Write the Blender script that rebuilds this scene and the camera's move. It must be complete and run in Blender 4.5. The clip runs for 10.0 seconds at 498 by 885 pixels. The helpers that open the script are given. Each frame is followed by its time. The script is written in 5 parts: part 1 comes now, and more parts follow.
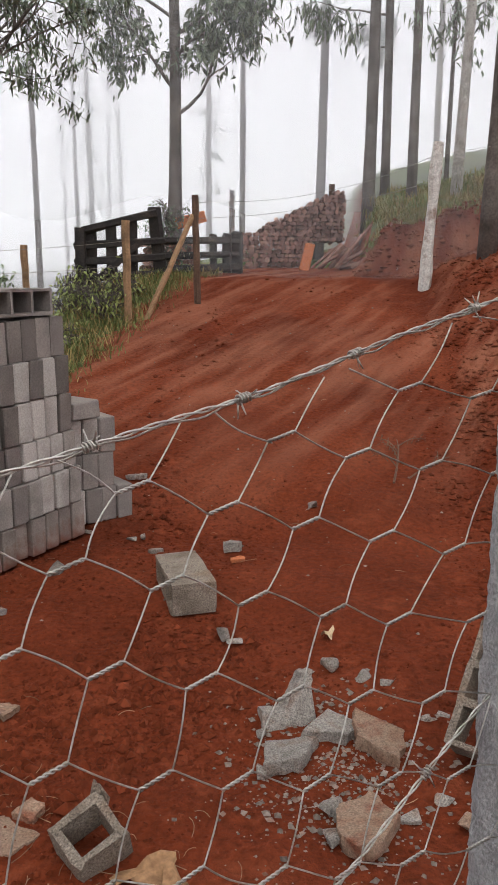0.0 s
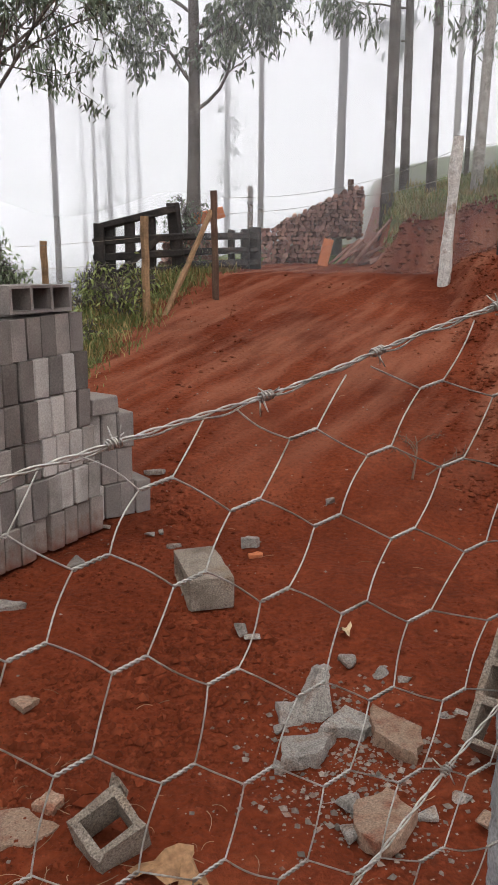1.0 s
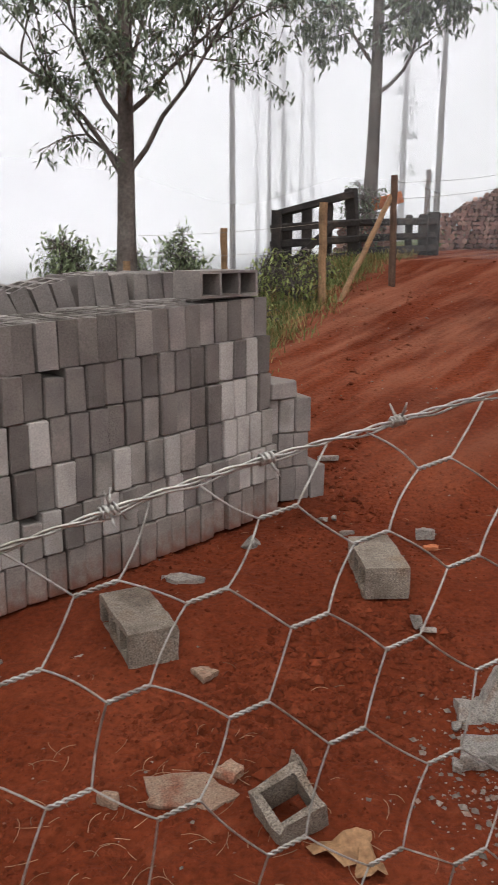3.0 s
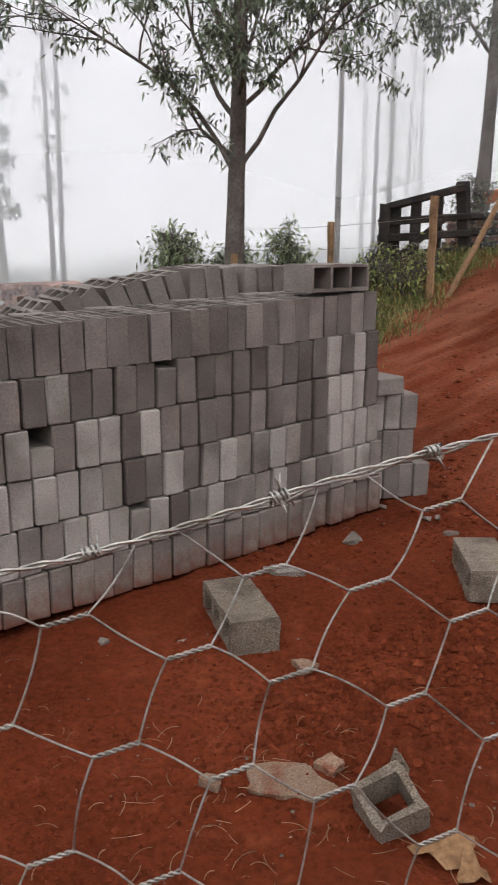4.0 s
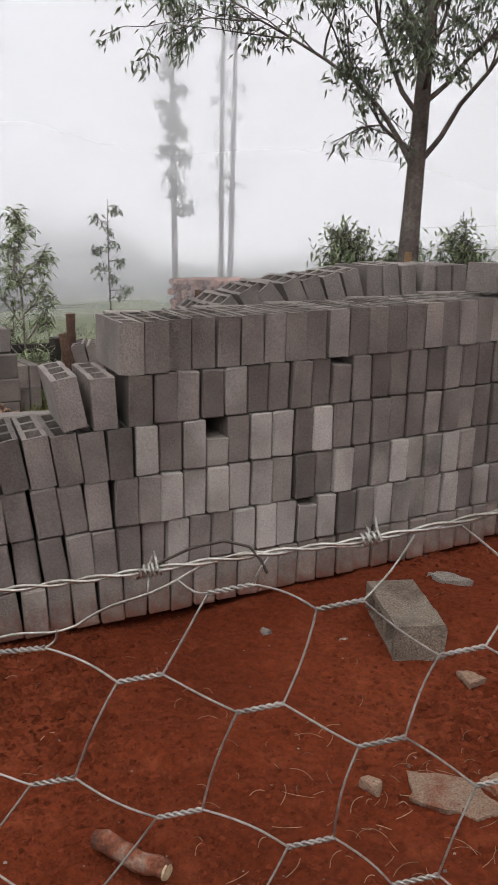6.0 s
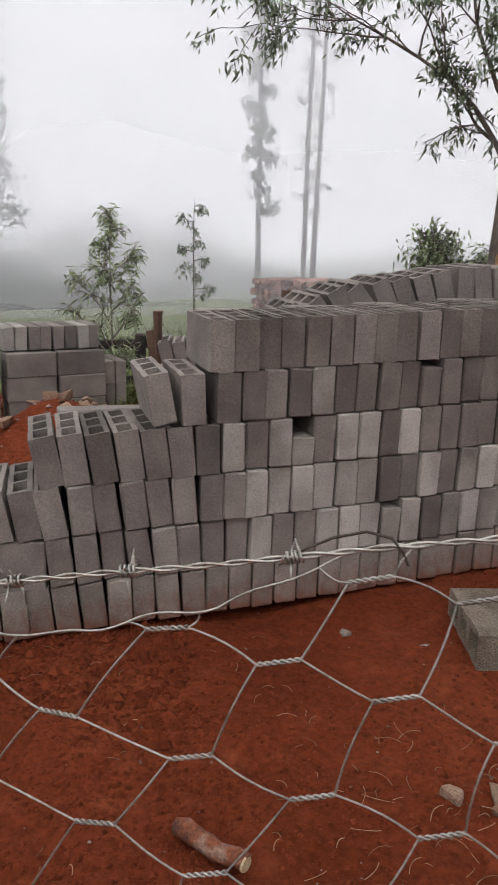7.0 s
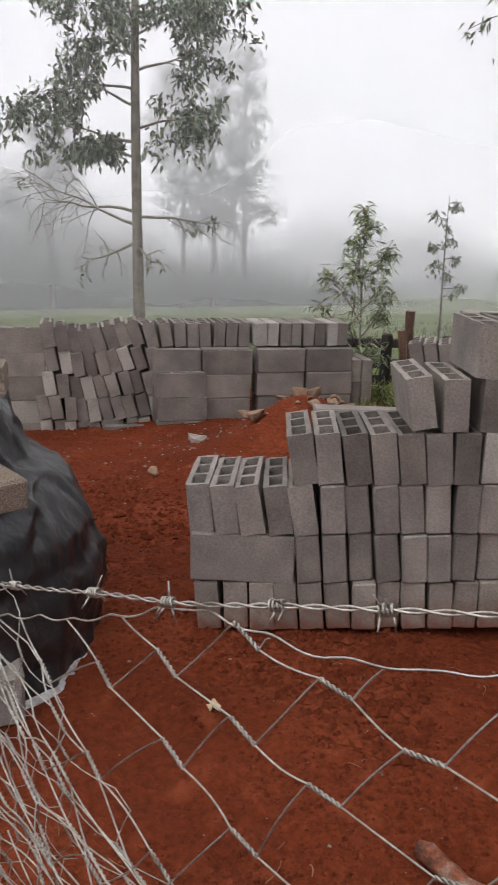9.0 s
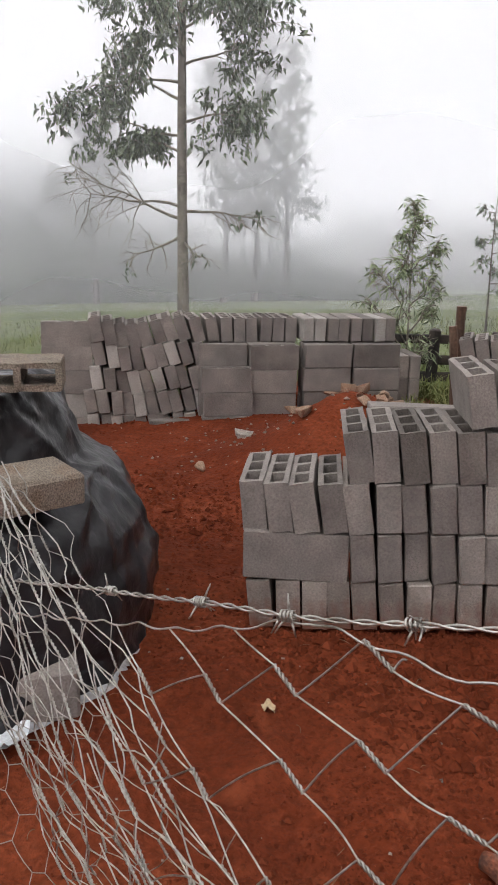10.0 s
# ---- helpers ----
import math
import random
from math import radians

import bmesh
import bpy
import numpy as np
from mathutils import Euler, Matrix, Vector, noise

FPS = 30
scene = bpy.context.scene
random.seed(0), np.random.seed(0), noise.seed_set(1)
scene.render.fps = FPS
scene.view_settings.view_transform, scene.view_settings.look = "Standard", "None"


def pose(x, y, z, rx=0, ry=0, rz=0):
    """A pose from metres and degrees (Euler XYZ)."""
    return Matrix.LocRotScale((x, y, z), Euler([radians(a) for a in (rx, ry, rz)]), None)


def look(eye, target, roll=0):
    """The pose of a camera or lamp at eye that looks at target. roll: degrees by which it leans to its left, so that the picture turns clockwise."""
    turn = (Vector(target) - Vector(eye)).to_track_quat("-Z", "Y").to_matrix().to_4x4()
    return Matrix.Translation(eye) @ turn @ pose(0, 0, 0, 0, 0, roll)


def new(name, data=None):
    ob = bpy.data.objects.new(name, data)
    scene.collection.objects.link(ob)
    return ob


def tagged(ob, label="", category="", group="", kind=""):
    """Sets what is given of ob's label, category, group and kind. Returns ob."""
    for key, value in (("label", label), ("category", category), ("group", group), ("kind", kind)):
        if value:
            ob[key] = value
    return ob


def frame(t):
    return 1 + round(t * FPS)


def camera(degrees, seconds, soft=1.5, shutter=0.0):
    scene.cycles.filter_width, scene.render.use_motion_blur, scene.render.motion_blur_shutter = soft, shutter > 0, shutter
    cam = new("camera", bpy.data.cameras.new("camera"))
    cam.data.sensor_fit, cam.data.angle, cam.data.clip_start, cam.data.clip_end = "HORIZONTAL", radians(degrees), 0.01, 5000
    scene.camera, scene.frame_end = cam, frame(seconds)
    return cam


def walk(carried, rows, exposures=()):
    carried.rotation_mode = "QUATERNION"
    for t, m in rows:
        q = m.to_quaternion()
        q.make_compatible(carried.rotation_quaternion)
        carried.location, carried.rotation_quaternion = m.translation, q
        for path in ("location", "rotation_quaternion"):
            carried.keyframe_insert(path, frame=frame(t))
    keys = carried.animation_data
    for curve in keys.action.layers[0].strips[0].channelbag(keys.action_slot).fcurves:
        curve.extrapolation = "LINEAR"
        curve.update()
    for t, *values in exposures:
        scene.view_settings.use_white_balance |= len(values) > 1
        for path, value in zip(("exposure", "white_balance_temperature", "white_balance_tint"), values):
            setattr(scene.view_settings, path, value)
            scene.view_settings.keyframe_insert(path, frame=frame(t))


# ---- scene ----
cam = camera(34.8, 10.0, soft=1.6, shutter=0.3)
METRES, EYE = 0.48, 1.5
ROWS = [
    (0.0, 0.0, 0.0, 0.0, 0.04, -12.5, -0.19),
    (0.5, -0.0096, -0.0049, 0.0028, 0.61, -12.65, -0.23),
    (1.0, -0.0085, -0.0075, 0.0045, 1.3, -12.81, -0.13),
    (1.5, -0.0133, 0.0005, -0.0011, 1.67, -13.49, 0.05),
    (2.0, -0.0536, -0.0099, -0.0026, 4.17, -13.48, 0.6),
    (2.5, -0.1292, -0.0199, -0.0086, 8.81, -13.51, 0.5),
    (4.0, -0.293, -0.0863, -0.0138, 20.08, -14.13, -0.24),
    (4.5, -0.3323, -0.106, -0.0223, 23.91, -14.11, -0.19),
    (5.0, -0.3955, -0.1129, -0.0366, 27.27, -14.08, -1.27),
    (6.5, -0.4817, -0.1774, -0.0398, 33.94, -14.42, -0.73),
    (7.0, -0.5227, -0.2165, -0.0476, 37.14, -14.43, -1.51),
    (7.5, -0.5778, -0.2391, -0.0521, 39.35, -14.51, -2.03),
    (8.0, -0.6306, -0.2274, -0.0352, 43.71, -14.69, -1.25),
    (8.5, -0.6893, -0.2835, -0.0348, 49.03, -14.78, -1.89),
    (9.0, -0.7371, -0.3007, -0.0431, 54.04, -15.0, -1.36),
    (9.5, -0.7964, -0.339, -0.0453, 56.16, -15.17, -1.14),
    (10.0, -0.8737, -0.363, -0.0531, 56.84, -15.43, -1.27),
]
walk(cam, [(t, pose(METRES * x, METRES * y, EYE + METRES * z, 90 + pitch, roll, yaw)) for t, x, y, z, yaw, pitch, roll in ROWS],
     exposures=((0.0, 0.01), (2.5, 0.03), (4.0, -0.13), (5.0, -0.18), (7.5, -0.2), (9.0, -0.08), (10.0, 0.0)))

# ---------------------------------------------------------------- light: a bright overcast, foggy morning
world = bpy.data.worlds.new("overcast_sky")
scene.world = world
world.use_nodes = True
wn, wl = world.node_tree.nodes, world.node_tree.links
wn.clear()
w_out = wn.new("ShaderNodeOutputWorld")
w_add = wn.new("ShaderNodeAddShader")
sky = wn.new("ShaderNodeTexSky")
sky.sky_type, sky.sun_disc = "NISHITA", False
sky.sun_elevation, sky.sun_rotation = radians(50), radians(-120)
w_sky = wn.new("ShaderNodeBackground")
w_sky.inputs["Strength"].default_value = 0.012
wl.new(sky.outputs[0], w_sky.inputs["Color"])
w_cloud = wn.new("ShaderNodeBackground")
w_tc = wn.new("ShaderNodeTexCoord")
w_sep = wn.new("ShaderNodeSeparateXYZ")
wl.new(w_tc.outputs["Generated"], w_sep.inputs[0])
w_ramp = wn.new("ShaderNodeValToRGB")
for e, (p, c) in zip(list(w_ramp.color_ramp.elements) + [w_ramp.color_ramp.elements.new(0.5)],
                     ((0.0, (0.62, 0.635, 0.65, 1)), (1.0, (1, 1, 1, 1)), (0.25, (0.96, 0.965, 0.98, 1)))):
    e.position, e.color = p, c
wl.new(w_sep.outputs["Z"], w_ramp.inputs[0])
w_str = wn.new("ShaderNodeMapRange")
w_str.inputs["From Min"].default_value, w_str.inputs["From Max"].default_value = 0.22, 1.0
w_str.inputs["To Min"].default_value, w_str.inputs["To Max"].default_value = 1.0, 2.0
wl.new(w_sep.outputs["Z"], w_str.inputs["Value"])
wl.new(w_ramp.outputs[0], w_cloud.inputs["Color"])
wl.new(w_str.outputs[0], w_cloud.inputs["Strength"])
wl.new(w_sky.outputs[0], w_add.inputs[0])
wl.new(w_cloud.outputs[0], w_add.inputs[1])
wl.new(w_add.outputs[0], w_out.inputs[0])
sun_data = bpy.data.lights.new("sun", "SUN")
sun_data.energy, sun_data.angle, sun_data.color = 0.6, radians(50), (1, 0.97, 0.93)
sun_lamp = new("sun", sun_data)
sun_lamp.matrix_world = look((3, -5, 9), (0, 3, 0))


# ---------------------------------------------------------------- materials
def material(name, stops, scale=6.0, fine=60.0, rough=0.85, bump=0.3, metal=0.0, per="", coords="Object", spread=0.25, dist=0.01, spec=0.35, grain=0.25):
    """Noise-driven paint: stops are colours along a coarse noise; a fine noise adds grain and relief. per: 'object' or 'island' varies the value piece by piece."""
    m = bpy.data.materials.new(name)
    m.use_nodes = True
    n, l = m.node_tree.nodes, m.node_tree.links
    b = n["Principled BSDF"]
    tc = n.new("ShaderNodeTexCoord")
    shift = n.new("ShaderNodeVectorMath")
    l.new(tc.outputs[coords], shift.inputs[0])
    big, small = n.new("ShaderNodeTexNoise"), n.new("ShaderNodeTexNoise")
    big.inputs["Scale"].default_value, big.inputs["Detail"].default_value = scale, 6
    small.inputs["Scale"].default_value, small.inputs["Detail"].default_value = fine, 5
    for x in (big, small):
        l.new(shift.outputs[0], x.inputs["Vector"])
    ramp = n.new("ShaderNodeValToRGB")
    els = ramp.color_ramp.elements
    while len(els) < len(stops):
        els.new(0.5)
    for k, (e, c) in enumerate(zip(els, stops)):
        e.position, e.color = 0.3 + 0.4 * k / max(1, len(stops) - 1), (*c, 1)
    l.new(big.outputs["Fac"], ramp.inputs[0])
    hsv = n.new("ShaderNodeHueSaturation")
    l.new(ramp.outputs[0], hsv.inputs["Color"])
    val = n.new("ShaderNodeMapRange")
    val.inputs["From Min"].default_value, val.inputs["From Max"].default_value = 0.3, 0.7
    val.inputs["To Min"].default_value, val.inputs["To Max"].default_value = 1 - grain, 1 + grain
    l.new(small.outputs["Fac"], val.inputs["Value"])
    if per:
        rnd = n.new("ShaderNodeObjectInfo" if per == "object" else "ShaderNodeNewGeometry")
        key = rnd.outputs["Random" if per == "object" else "Random Per Island"]
        pr = n.new("ShaderNodeMapRange")
        pr.inputs["To Min"].default_value, pr.inputs["To Max"].default_value = 1 - spread, 1 + spread
        l.new(key, pr.inputs["Value"])
        mul = n.new("ShaderNodeMath")
        mul.operation = "MULTIPLY"
        l.new(val.outputs[0], mul.inputs[0])
        l.new(pr.outputs[0], mul.inputs[1])
        l.new(mul.outputs[0], hsv.inputs["Value"])
        sc = n.new("ShaderNodeMath")
        sc.operation, sc.inputs[1].default_value = "MULTIPLY", 37.0
        l.new(key, sc.inputs[0])
        l.new(sc.outputs[0], shift.inputs[1])
    else:
        l.new(val.outputs[0], hsv.inputs["Value"])
    l.new(hsv.outputs[0], b.inputs["Base Color"])
    b.inputs["Specular IOR Level"].default_value = spec
    b.inputs["Roughness"].default_value, b.inputs["Metallic"].default_value = rough, metal
    if bump:
        bp = n.new("ShaderNodeBump")
        bp.inputs["Strength"].default_value, bp.inputs["Distance"].default_value = bump, dist
        l.new(small.outputs["Fac"], bp.inputs["Height"])
        l.new(bp.outputs[0], b.inputs["Normal"])
    return m


M_SOIL = material("red_soil", [(0.09, 0.018, 0.0066), (0.13, 0.026, 0.0095), (0.17, 0.039, 0.0155)], 1.1, 38, 0.97, 0.8, dist=0.02, spec=0.1)


def dust_soil(m):
    """Dry pinkish dust in long streaks along the ramp and damp dark patches over the soil."""
    n, l = m.node_tree.nodes, m.node_tree.links
    b = n["Principled BSDF"]
    old = b.inputs["Base Color"].links[0].from_socket
    tc, mp = n.new("ShaderNodeTexCoord"), n.new("ShaderNodeMapping")
    turned = n.new("ShaderNodeMapping")
    turned.inputs["Rotation"].default_value, mp.inputs["Scale"].default_value = (0, 0, radians(33)), (2.6, 0.3, 1)
    l.new(tc.outputs["Object"], turned.inputs["Vector"])
    l.new(turned.outputs[0], mp.inputs["Vector"])
    for vec, scale, lo, hi, col, amount in ((mp.outputs[0], 2.0, 0.43, 0.68, (0.31, 0.125, 0.074, 1), 0.72), (tc.outputs["Object"], 0.9, 0.52, 0.7, (0.07, 0.014, 0.0065, 1), 0.4), (tc.outputs["Object"], 9.0, 0.56, 0.74, (0.24, 0.062, 0.026, 1), 0.5), (tc.outputs["Object"], 52.0, 0.55, 0.7, (0.05, 0.01, 0.005, 1), 0.35)):
        noi, rng, mix = n.new("ShaderNodeTexNoise"), n.new("ShaderNodeMapRange"), n.new("ShaderNodeMix")
        noi.inputs["Scale"].default_value, noi.inputs["Detail"].default_value = scale, 7
        l.new(vec, noi.inputs["Vector"])
        rng.inputs["From Min"].default_value, rng.inputs["From Max"].default_value, rng.inputs["To Max"].default_value = lo, hi, amount
        l.new(noi.outputs["Fac"], rng.inputs["Value"])
        mix.data_type = "RGBA"
        if vec == mp.outputs[0]:
            sep, far, mul = n.new("ShaderNodeSeparateXYZ"), n.new("ShaderNodeMapRange"), n.new("ShaderNodeMath")
            l.new(tc.outputs["Object"], sep.inputs[0])
            far.inputs["From Min"].default_value, far.inputs["From Max"].default_value = 4.0, 6.0
            l.new(sep.outputs["Y"], far.inputs["Value"])
            mul.operation = "MULTIPLY"
            l.new(rng.outputs[0], mul.inputs[0])
            l.new(far.outputs[0], mul.inputs[1])
            l.new(mul.outputs[0], mix.inputs["Factor"])
        else:
            l.new(rng.outputs[0], mix.inputs["Factor"])
        l.new(old, mix.inputs[6])
        mix.inputs[7].default_value = col
        old = mix.outputs[2]
    l.new(old, b.inputs["Base Color"])


dust_soil(M_SOIL)
M_CLOD = material("red_soil_clods", [(0.08, 0.016, 0.006), (0.12, 0.025, 0.0095), (0.16, 0.038, 0.016)], 1.1, 38, 0.97, 0.0, per="island", spread=0.2, spec=0.1)
dust_soil(M_CLOD)
M_BLOCK = material("grey_concrete", [(0.155, 0.134, 0.122), (0.205, 0.178, 0.163), (0.26, 0.225, 0.2)], 5, 130, 0.92, 0.5, per="object", spread=0.22, dist=0.006, grain=0.19)
M_DAMP = material("damp_grey_concrete", [(0.105, 0.089, 0.079), (0.145, 0.124, 0.111), (0.185, 0.159, 0.142)], 5, 130, 0.9, 0.5, per="object", spread=0.22, dist=0.006, grain=0.19)
M_PALE = material("dry_pale_concrete", [(0.22, 0.195, 0.175), (0.37, 0.338, 0.31), (0.42, 0.385, 0.355)], 4, 130, 0.92, 0.5, per="object", spread=0.18, dist=0.006, grain=0.18)
M_DRYING = material("half_dried_concrete", [(0.13, 0.118, 0.108), (0.22, 0.195, 0.175), (0.33, 0.298, 0.268)], 4, 130, 0.92, 0.5, per="object", spread=0.14, dist=0.006, grain=0.19)
M_SPLASHED = material("soil_splashed_concrete", [(0.165, 0.138, 0.12), (0.215, 0.18, 0.16), (0.29, 0.25, 0.22)], 5, 130, 0.93, 0.5, per="object", spread=0.2, dist=0.006, grain=0.2)


def splash(m, amount, rise):
    """Red soil spattered up from the foot of a block, with a ragged edge."""
    n, l = m.node_tree.nodes, m.node_tree.links
    b = n["Principled BSDF"]
    tc, sep, noi, add, rng_, mix = (n.new("ShaderNode" + k) for k in ("TexCoord", "SeparateXYZ", "TexNoise", "Math", "MapRange", "Mix"))
    noi.inputs["Scale"].default_value, noi.inputs["Detail"].default_value = 14, 7
    l.new(tc.outputs["Object"], sep.inputs[0])
    l.new(tc.outputs["Object"], noi.inputs["Vector"])
    add.operation = "MULTIPLY_ADD"
    l.new(noi.outputs["Fac"], add.inputs[0])
    add.inputs[1].default_value = -0.3
    l.new(sep.outputs["Z"], add.inputs[2])
    rng_.inputs["From Min"].default_value, rng_.inputs["From Max"].default_value = rise - 0.15, rise - 0.27
    rng_.inputs["To Max"].default_value = amount
    l.new(add.outputs[0], rng_.inputs["Value"])
    mix.data_type = "RGBA"
    l.new(rng_.outputs[0], mix.inputs["Factor"])
    l.new(b.inputs["Base Color"].links[0].from_socket, mix.inputs[6])
    mix.inputs[7].default_value = (0.16, 0.05, 0.025, 1)
    l.new(mix.outputs[2], b.inputs["Base Color"])


splash(M_SPLASHED, 0.8, 0.12)
M_CRUDE = material("coarse_concrete", [(0.17, 0.128, 0.098), (0.285, 0.235, 0.188), (0.25, 0.18, 0.13)], 9, 190, 0.95, 1.0, per="object", spread=0.12, dist=0.012, grain=0.55)
M_STUCCO = material("rough_render", [(0.25, 0.255, 0.26), (0.32, 0.325, 0.33), (0.38, 0.38, 0.38)], 20, 220, 0.95, 1.0, dist=0.006)
M_WIRE = material("galvanised_wire", [(0.22, 0.2, 0.17), (0.44, 0.42, 0.39), (0.34, 0.31, 0.27)], 30, 300, 0.33, 0.1, metal=0.85, dist=0.0005)
M_RUST = material("dull_old_wire", [(0.2, 0.17, 0.14), (0.28, 0.25, 0.22), (0.24, 0.2, 0.16)], 20, 300, 0.55, 0.1, metal=0.6, dist=0.0005)
M_DARKWIRE = material("dark_wire", [(0.045, 0.035, 0.03), (0.08, 0.065, 0.055), (0.06, 0.045, 0.035)], 20, 300, 0.5, 0.1, metal=0.4, dist=0.0005)
M_WOOD = material("raw_wood", [(0.24, 0.14, 0.075), (0.31, 0.185, 0.1), (0.18, 0.11, 0.062)], 6, 70, 0.85, 0.4, dist=0.004)
M_DARKWOOD = material("weathered_black_wood", [(0.02, 0.018, 0.018), (0.04, 0.034, 0.031), (0.075, 0.055, 0.045)], 5, 50, 0.9, 0.5, dist=0.006)
M_DARKBROWN = material("weathered_brown_wood", [(0.07, 0.04, 0.028), (0.11, 0.065, 0.045), (0.15, 0.09, 0.06)], 6, 60, 0.9, 0.4, dist=0.004)
M_BARK = material("eucalyptus_bark", [(0.07, 0.055, 0.048), (0.12, 0.1, 0.088), (0.18, 0.155, 0.14)], 4, 40, 0.9, 0.5, dist=0.01)
M_PALEBARK = material("pale_bark", [(0.26, 0.24, 0.21), (0.36, 0.33, 0.3), (0.16, 0.14, 0.12)], 5, 40, 0.9, 0.4, dist=0.006)
M_MIDBARK = material("smooth_grey_bark", [(0.15, 0.13, 0.105), (0.21, 0.185, 0.15), (0.12, 0.1, 0.08)], 5, 40, 0.9, 0.4, dist=0.006)
M_LIME = material("whitewashed_wood", [(0.42, 0.38, 0.34), (0.62, 0.59, 0.55), (0.25, 0.17, 0.13)], 9, 60, 0.9, 0.4, dist=0.005)
M_LEAF = material("eucalyptus_leaf", [(0.085, 0.105, 0.07), (0.12, 0.145, 0.095), (0.16, 0.185, 0.115)], 3, 20, 0.6, 0, per="island", spread=0.4)
M_LEAF2 = material("sapling_leaf", [(0.15, 0.185, 0.10), (0.2, 0.24, 0.135), (0.255, 0.285, 0.165)], 3, 20, 0.6, 0, per="island", spread=0.35)
M_GRASS = material("meadow_grass", [(0.11, 0.13, 0.04), (0.16, 0.18, 0.06), (0.22, 0.215, 0.085)], 2, 20, 0.9, 0, per="island", spread=0.22)
M_TURF = material("rough_turf", [(0.075, 0.095, 0.035), (0.11, 0.135, 0.05), (0.14, 0.14, 0.065)], 0.8, 14, 0.95, 0.5, dist=0.05, spec=0.1)
M_SHARD = material("broken_concrete", [(0.18, 0.158, 0.14), (0.29, 0.26, 0.232), (0.2, 0.14, 0.11)], 16, 190, 0.95, 0.9, per="object", spread=0.2, dist=0.008, grain=0.5)
M_BUFF = material("buff_mortar", [(0.19, 0.065, 0.035), (0.28, 0.19, 0.135), (0.23, 0.12, 0.075)], 11, 170, 0.95, 0.8, per="object", spread=0.15, dist=0.008, grain=0.4)
M_CHIPS = material("concrete_chips", [(0.12, 0.098, 0.082), (0.21, 0.172, 0.145), (0.17, 0.08, 0.055)], 8, 90, 0.95, 0, per="island", spread=0.35)
M_BILLET = material("reddish_bark", [(0.10, 0.04, 0.025), (0.2, 0.062, 0.03), (0.26, 0.17, 0.13)], 22, 110, 0.85, 0.9, dist=0.008, grain=0.4)
M_STRAWWOOD = material("pale_cut_wood", [(0.42, 0.3, 0.17), (0.5, 0.38, 0.24), (0.36, 0.24, 0.13)], 20, 120, 0.85, 0.2)
M_DEADLEAF = material("dead_leaf", [(0.2, 0.1, 0.045), (0.3, 0.165, 0.08), (0.13, 0.065, 0.03)], 14, 80, 0.8, 0.2)
M_GREYSHEET = material("dusty_grey_plastic", [(0.25, 0.25, 0.26), (0.34, 0.34, 0.35), (0.28, 0.22, 0.19)], 8, 60, 0.5, 0.2)
M_DRYGRASS = material("yellow_dry_grass", [(0.22, 0.17, 0.06), (0.3, 0.22, 0.09), (0.2, 0.12, 0.05)], 3, 20, 0.9, 0, per="island", spread=0.3)
M_WEED = material("weed_leaves", [(0.18, 0.225, 0.075), (0.26, 0.3, 0.1), (0.35, 0.36, 0.15)], 3, 20, 0.7, 0, per="island", spread=0.35)
M_DRY = material("dry_straw", [(0.2, 0.12, 0.07), (0.28, 0.18, 0.11), (0.16, 0.09, 0.05)], 9, 40, 0.9, 0, per="island", spread=0.4)
M_LOG = material("cut_logs", [(0.16, 0.08, 0.065), (0.24, 0.125, 0.1), (0.32, 0.19, 0.15)], 5, 50, 0.9, 0.4, per="island", spread=0.45, dist=0.01)
M_CLAY = material("orange_fired_clay", [(0.36, 0.11, 0.045), (0.46, 0.15, 0.06), (0.28, 0.1, 0.05)], 9, 90, 0.9, 0.5, dist=0.004)
M_TARP = material("black_plastic_sheet", [(0.013, 0.012, 0.014), (0.019, 0.018, 0.02), (0.03, 0.028, 0.03)], 4, 11, 0.3, 0.55, dist=0.025)
M_PLASTIC = material("white_plastic_scrap", [(0.6, 0.62, 0.65), (0.7, 0.72, 0.74), (0.55, 0.57, 0.6)], 8, 60, 0.4, 0.1)
M_HILL = material("wooded_hillside", [(0.03, 0.04, 0.025), (0.045, 0.055, 0.035), (0.07, 0.08, 0.05)], 0.3, 3, 0.95, 0)
M_WOODS = material("wooded_slope", [(0.03, 0.04, 0.025), (0.045, 0.055, 0.035), (0.07, 0.08, 0.05)], 0.3, 3, 0.95, 0)
M_RISE = material("wooded_rise", [(0.03, 0.04, 0.025), (0.045, 0.055, 0.035), (0.07, 0.08, 0.05)], 0.3, 3, 0.95, 0)


# tint of the painted haze
HAZE = (0.885, 0.876, 0.902)


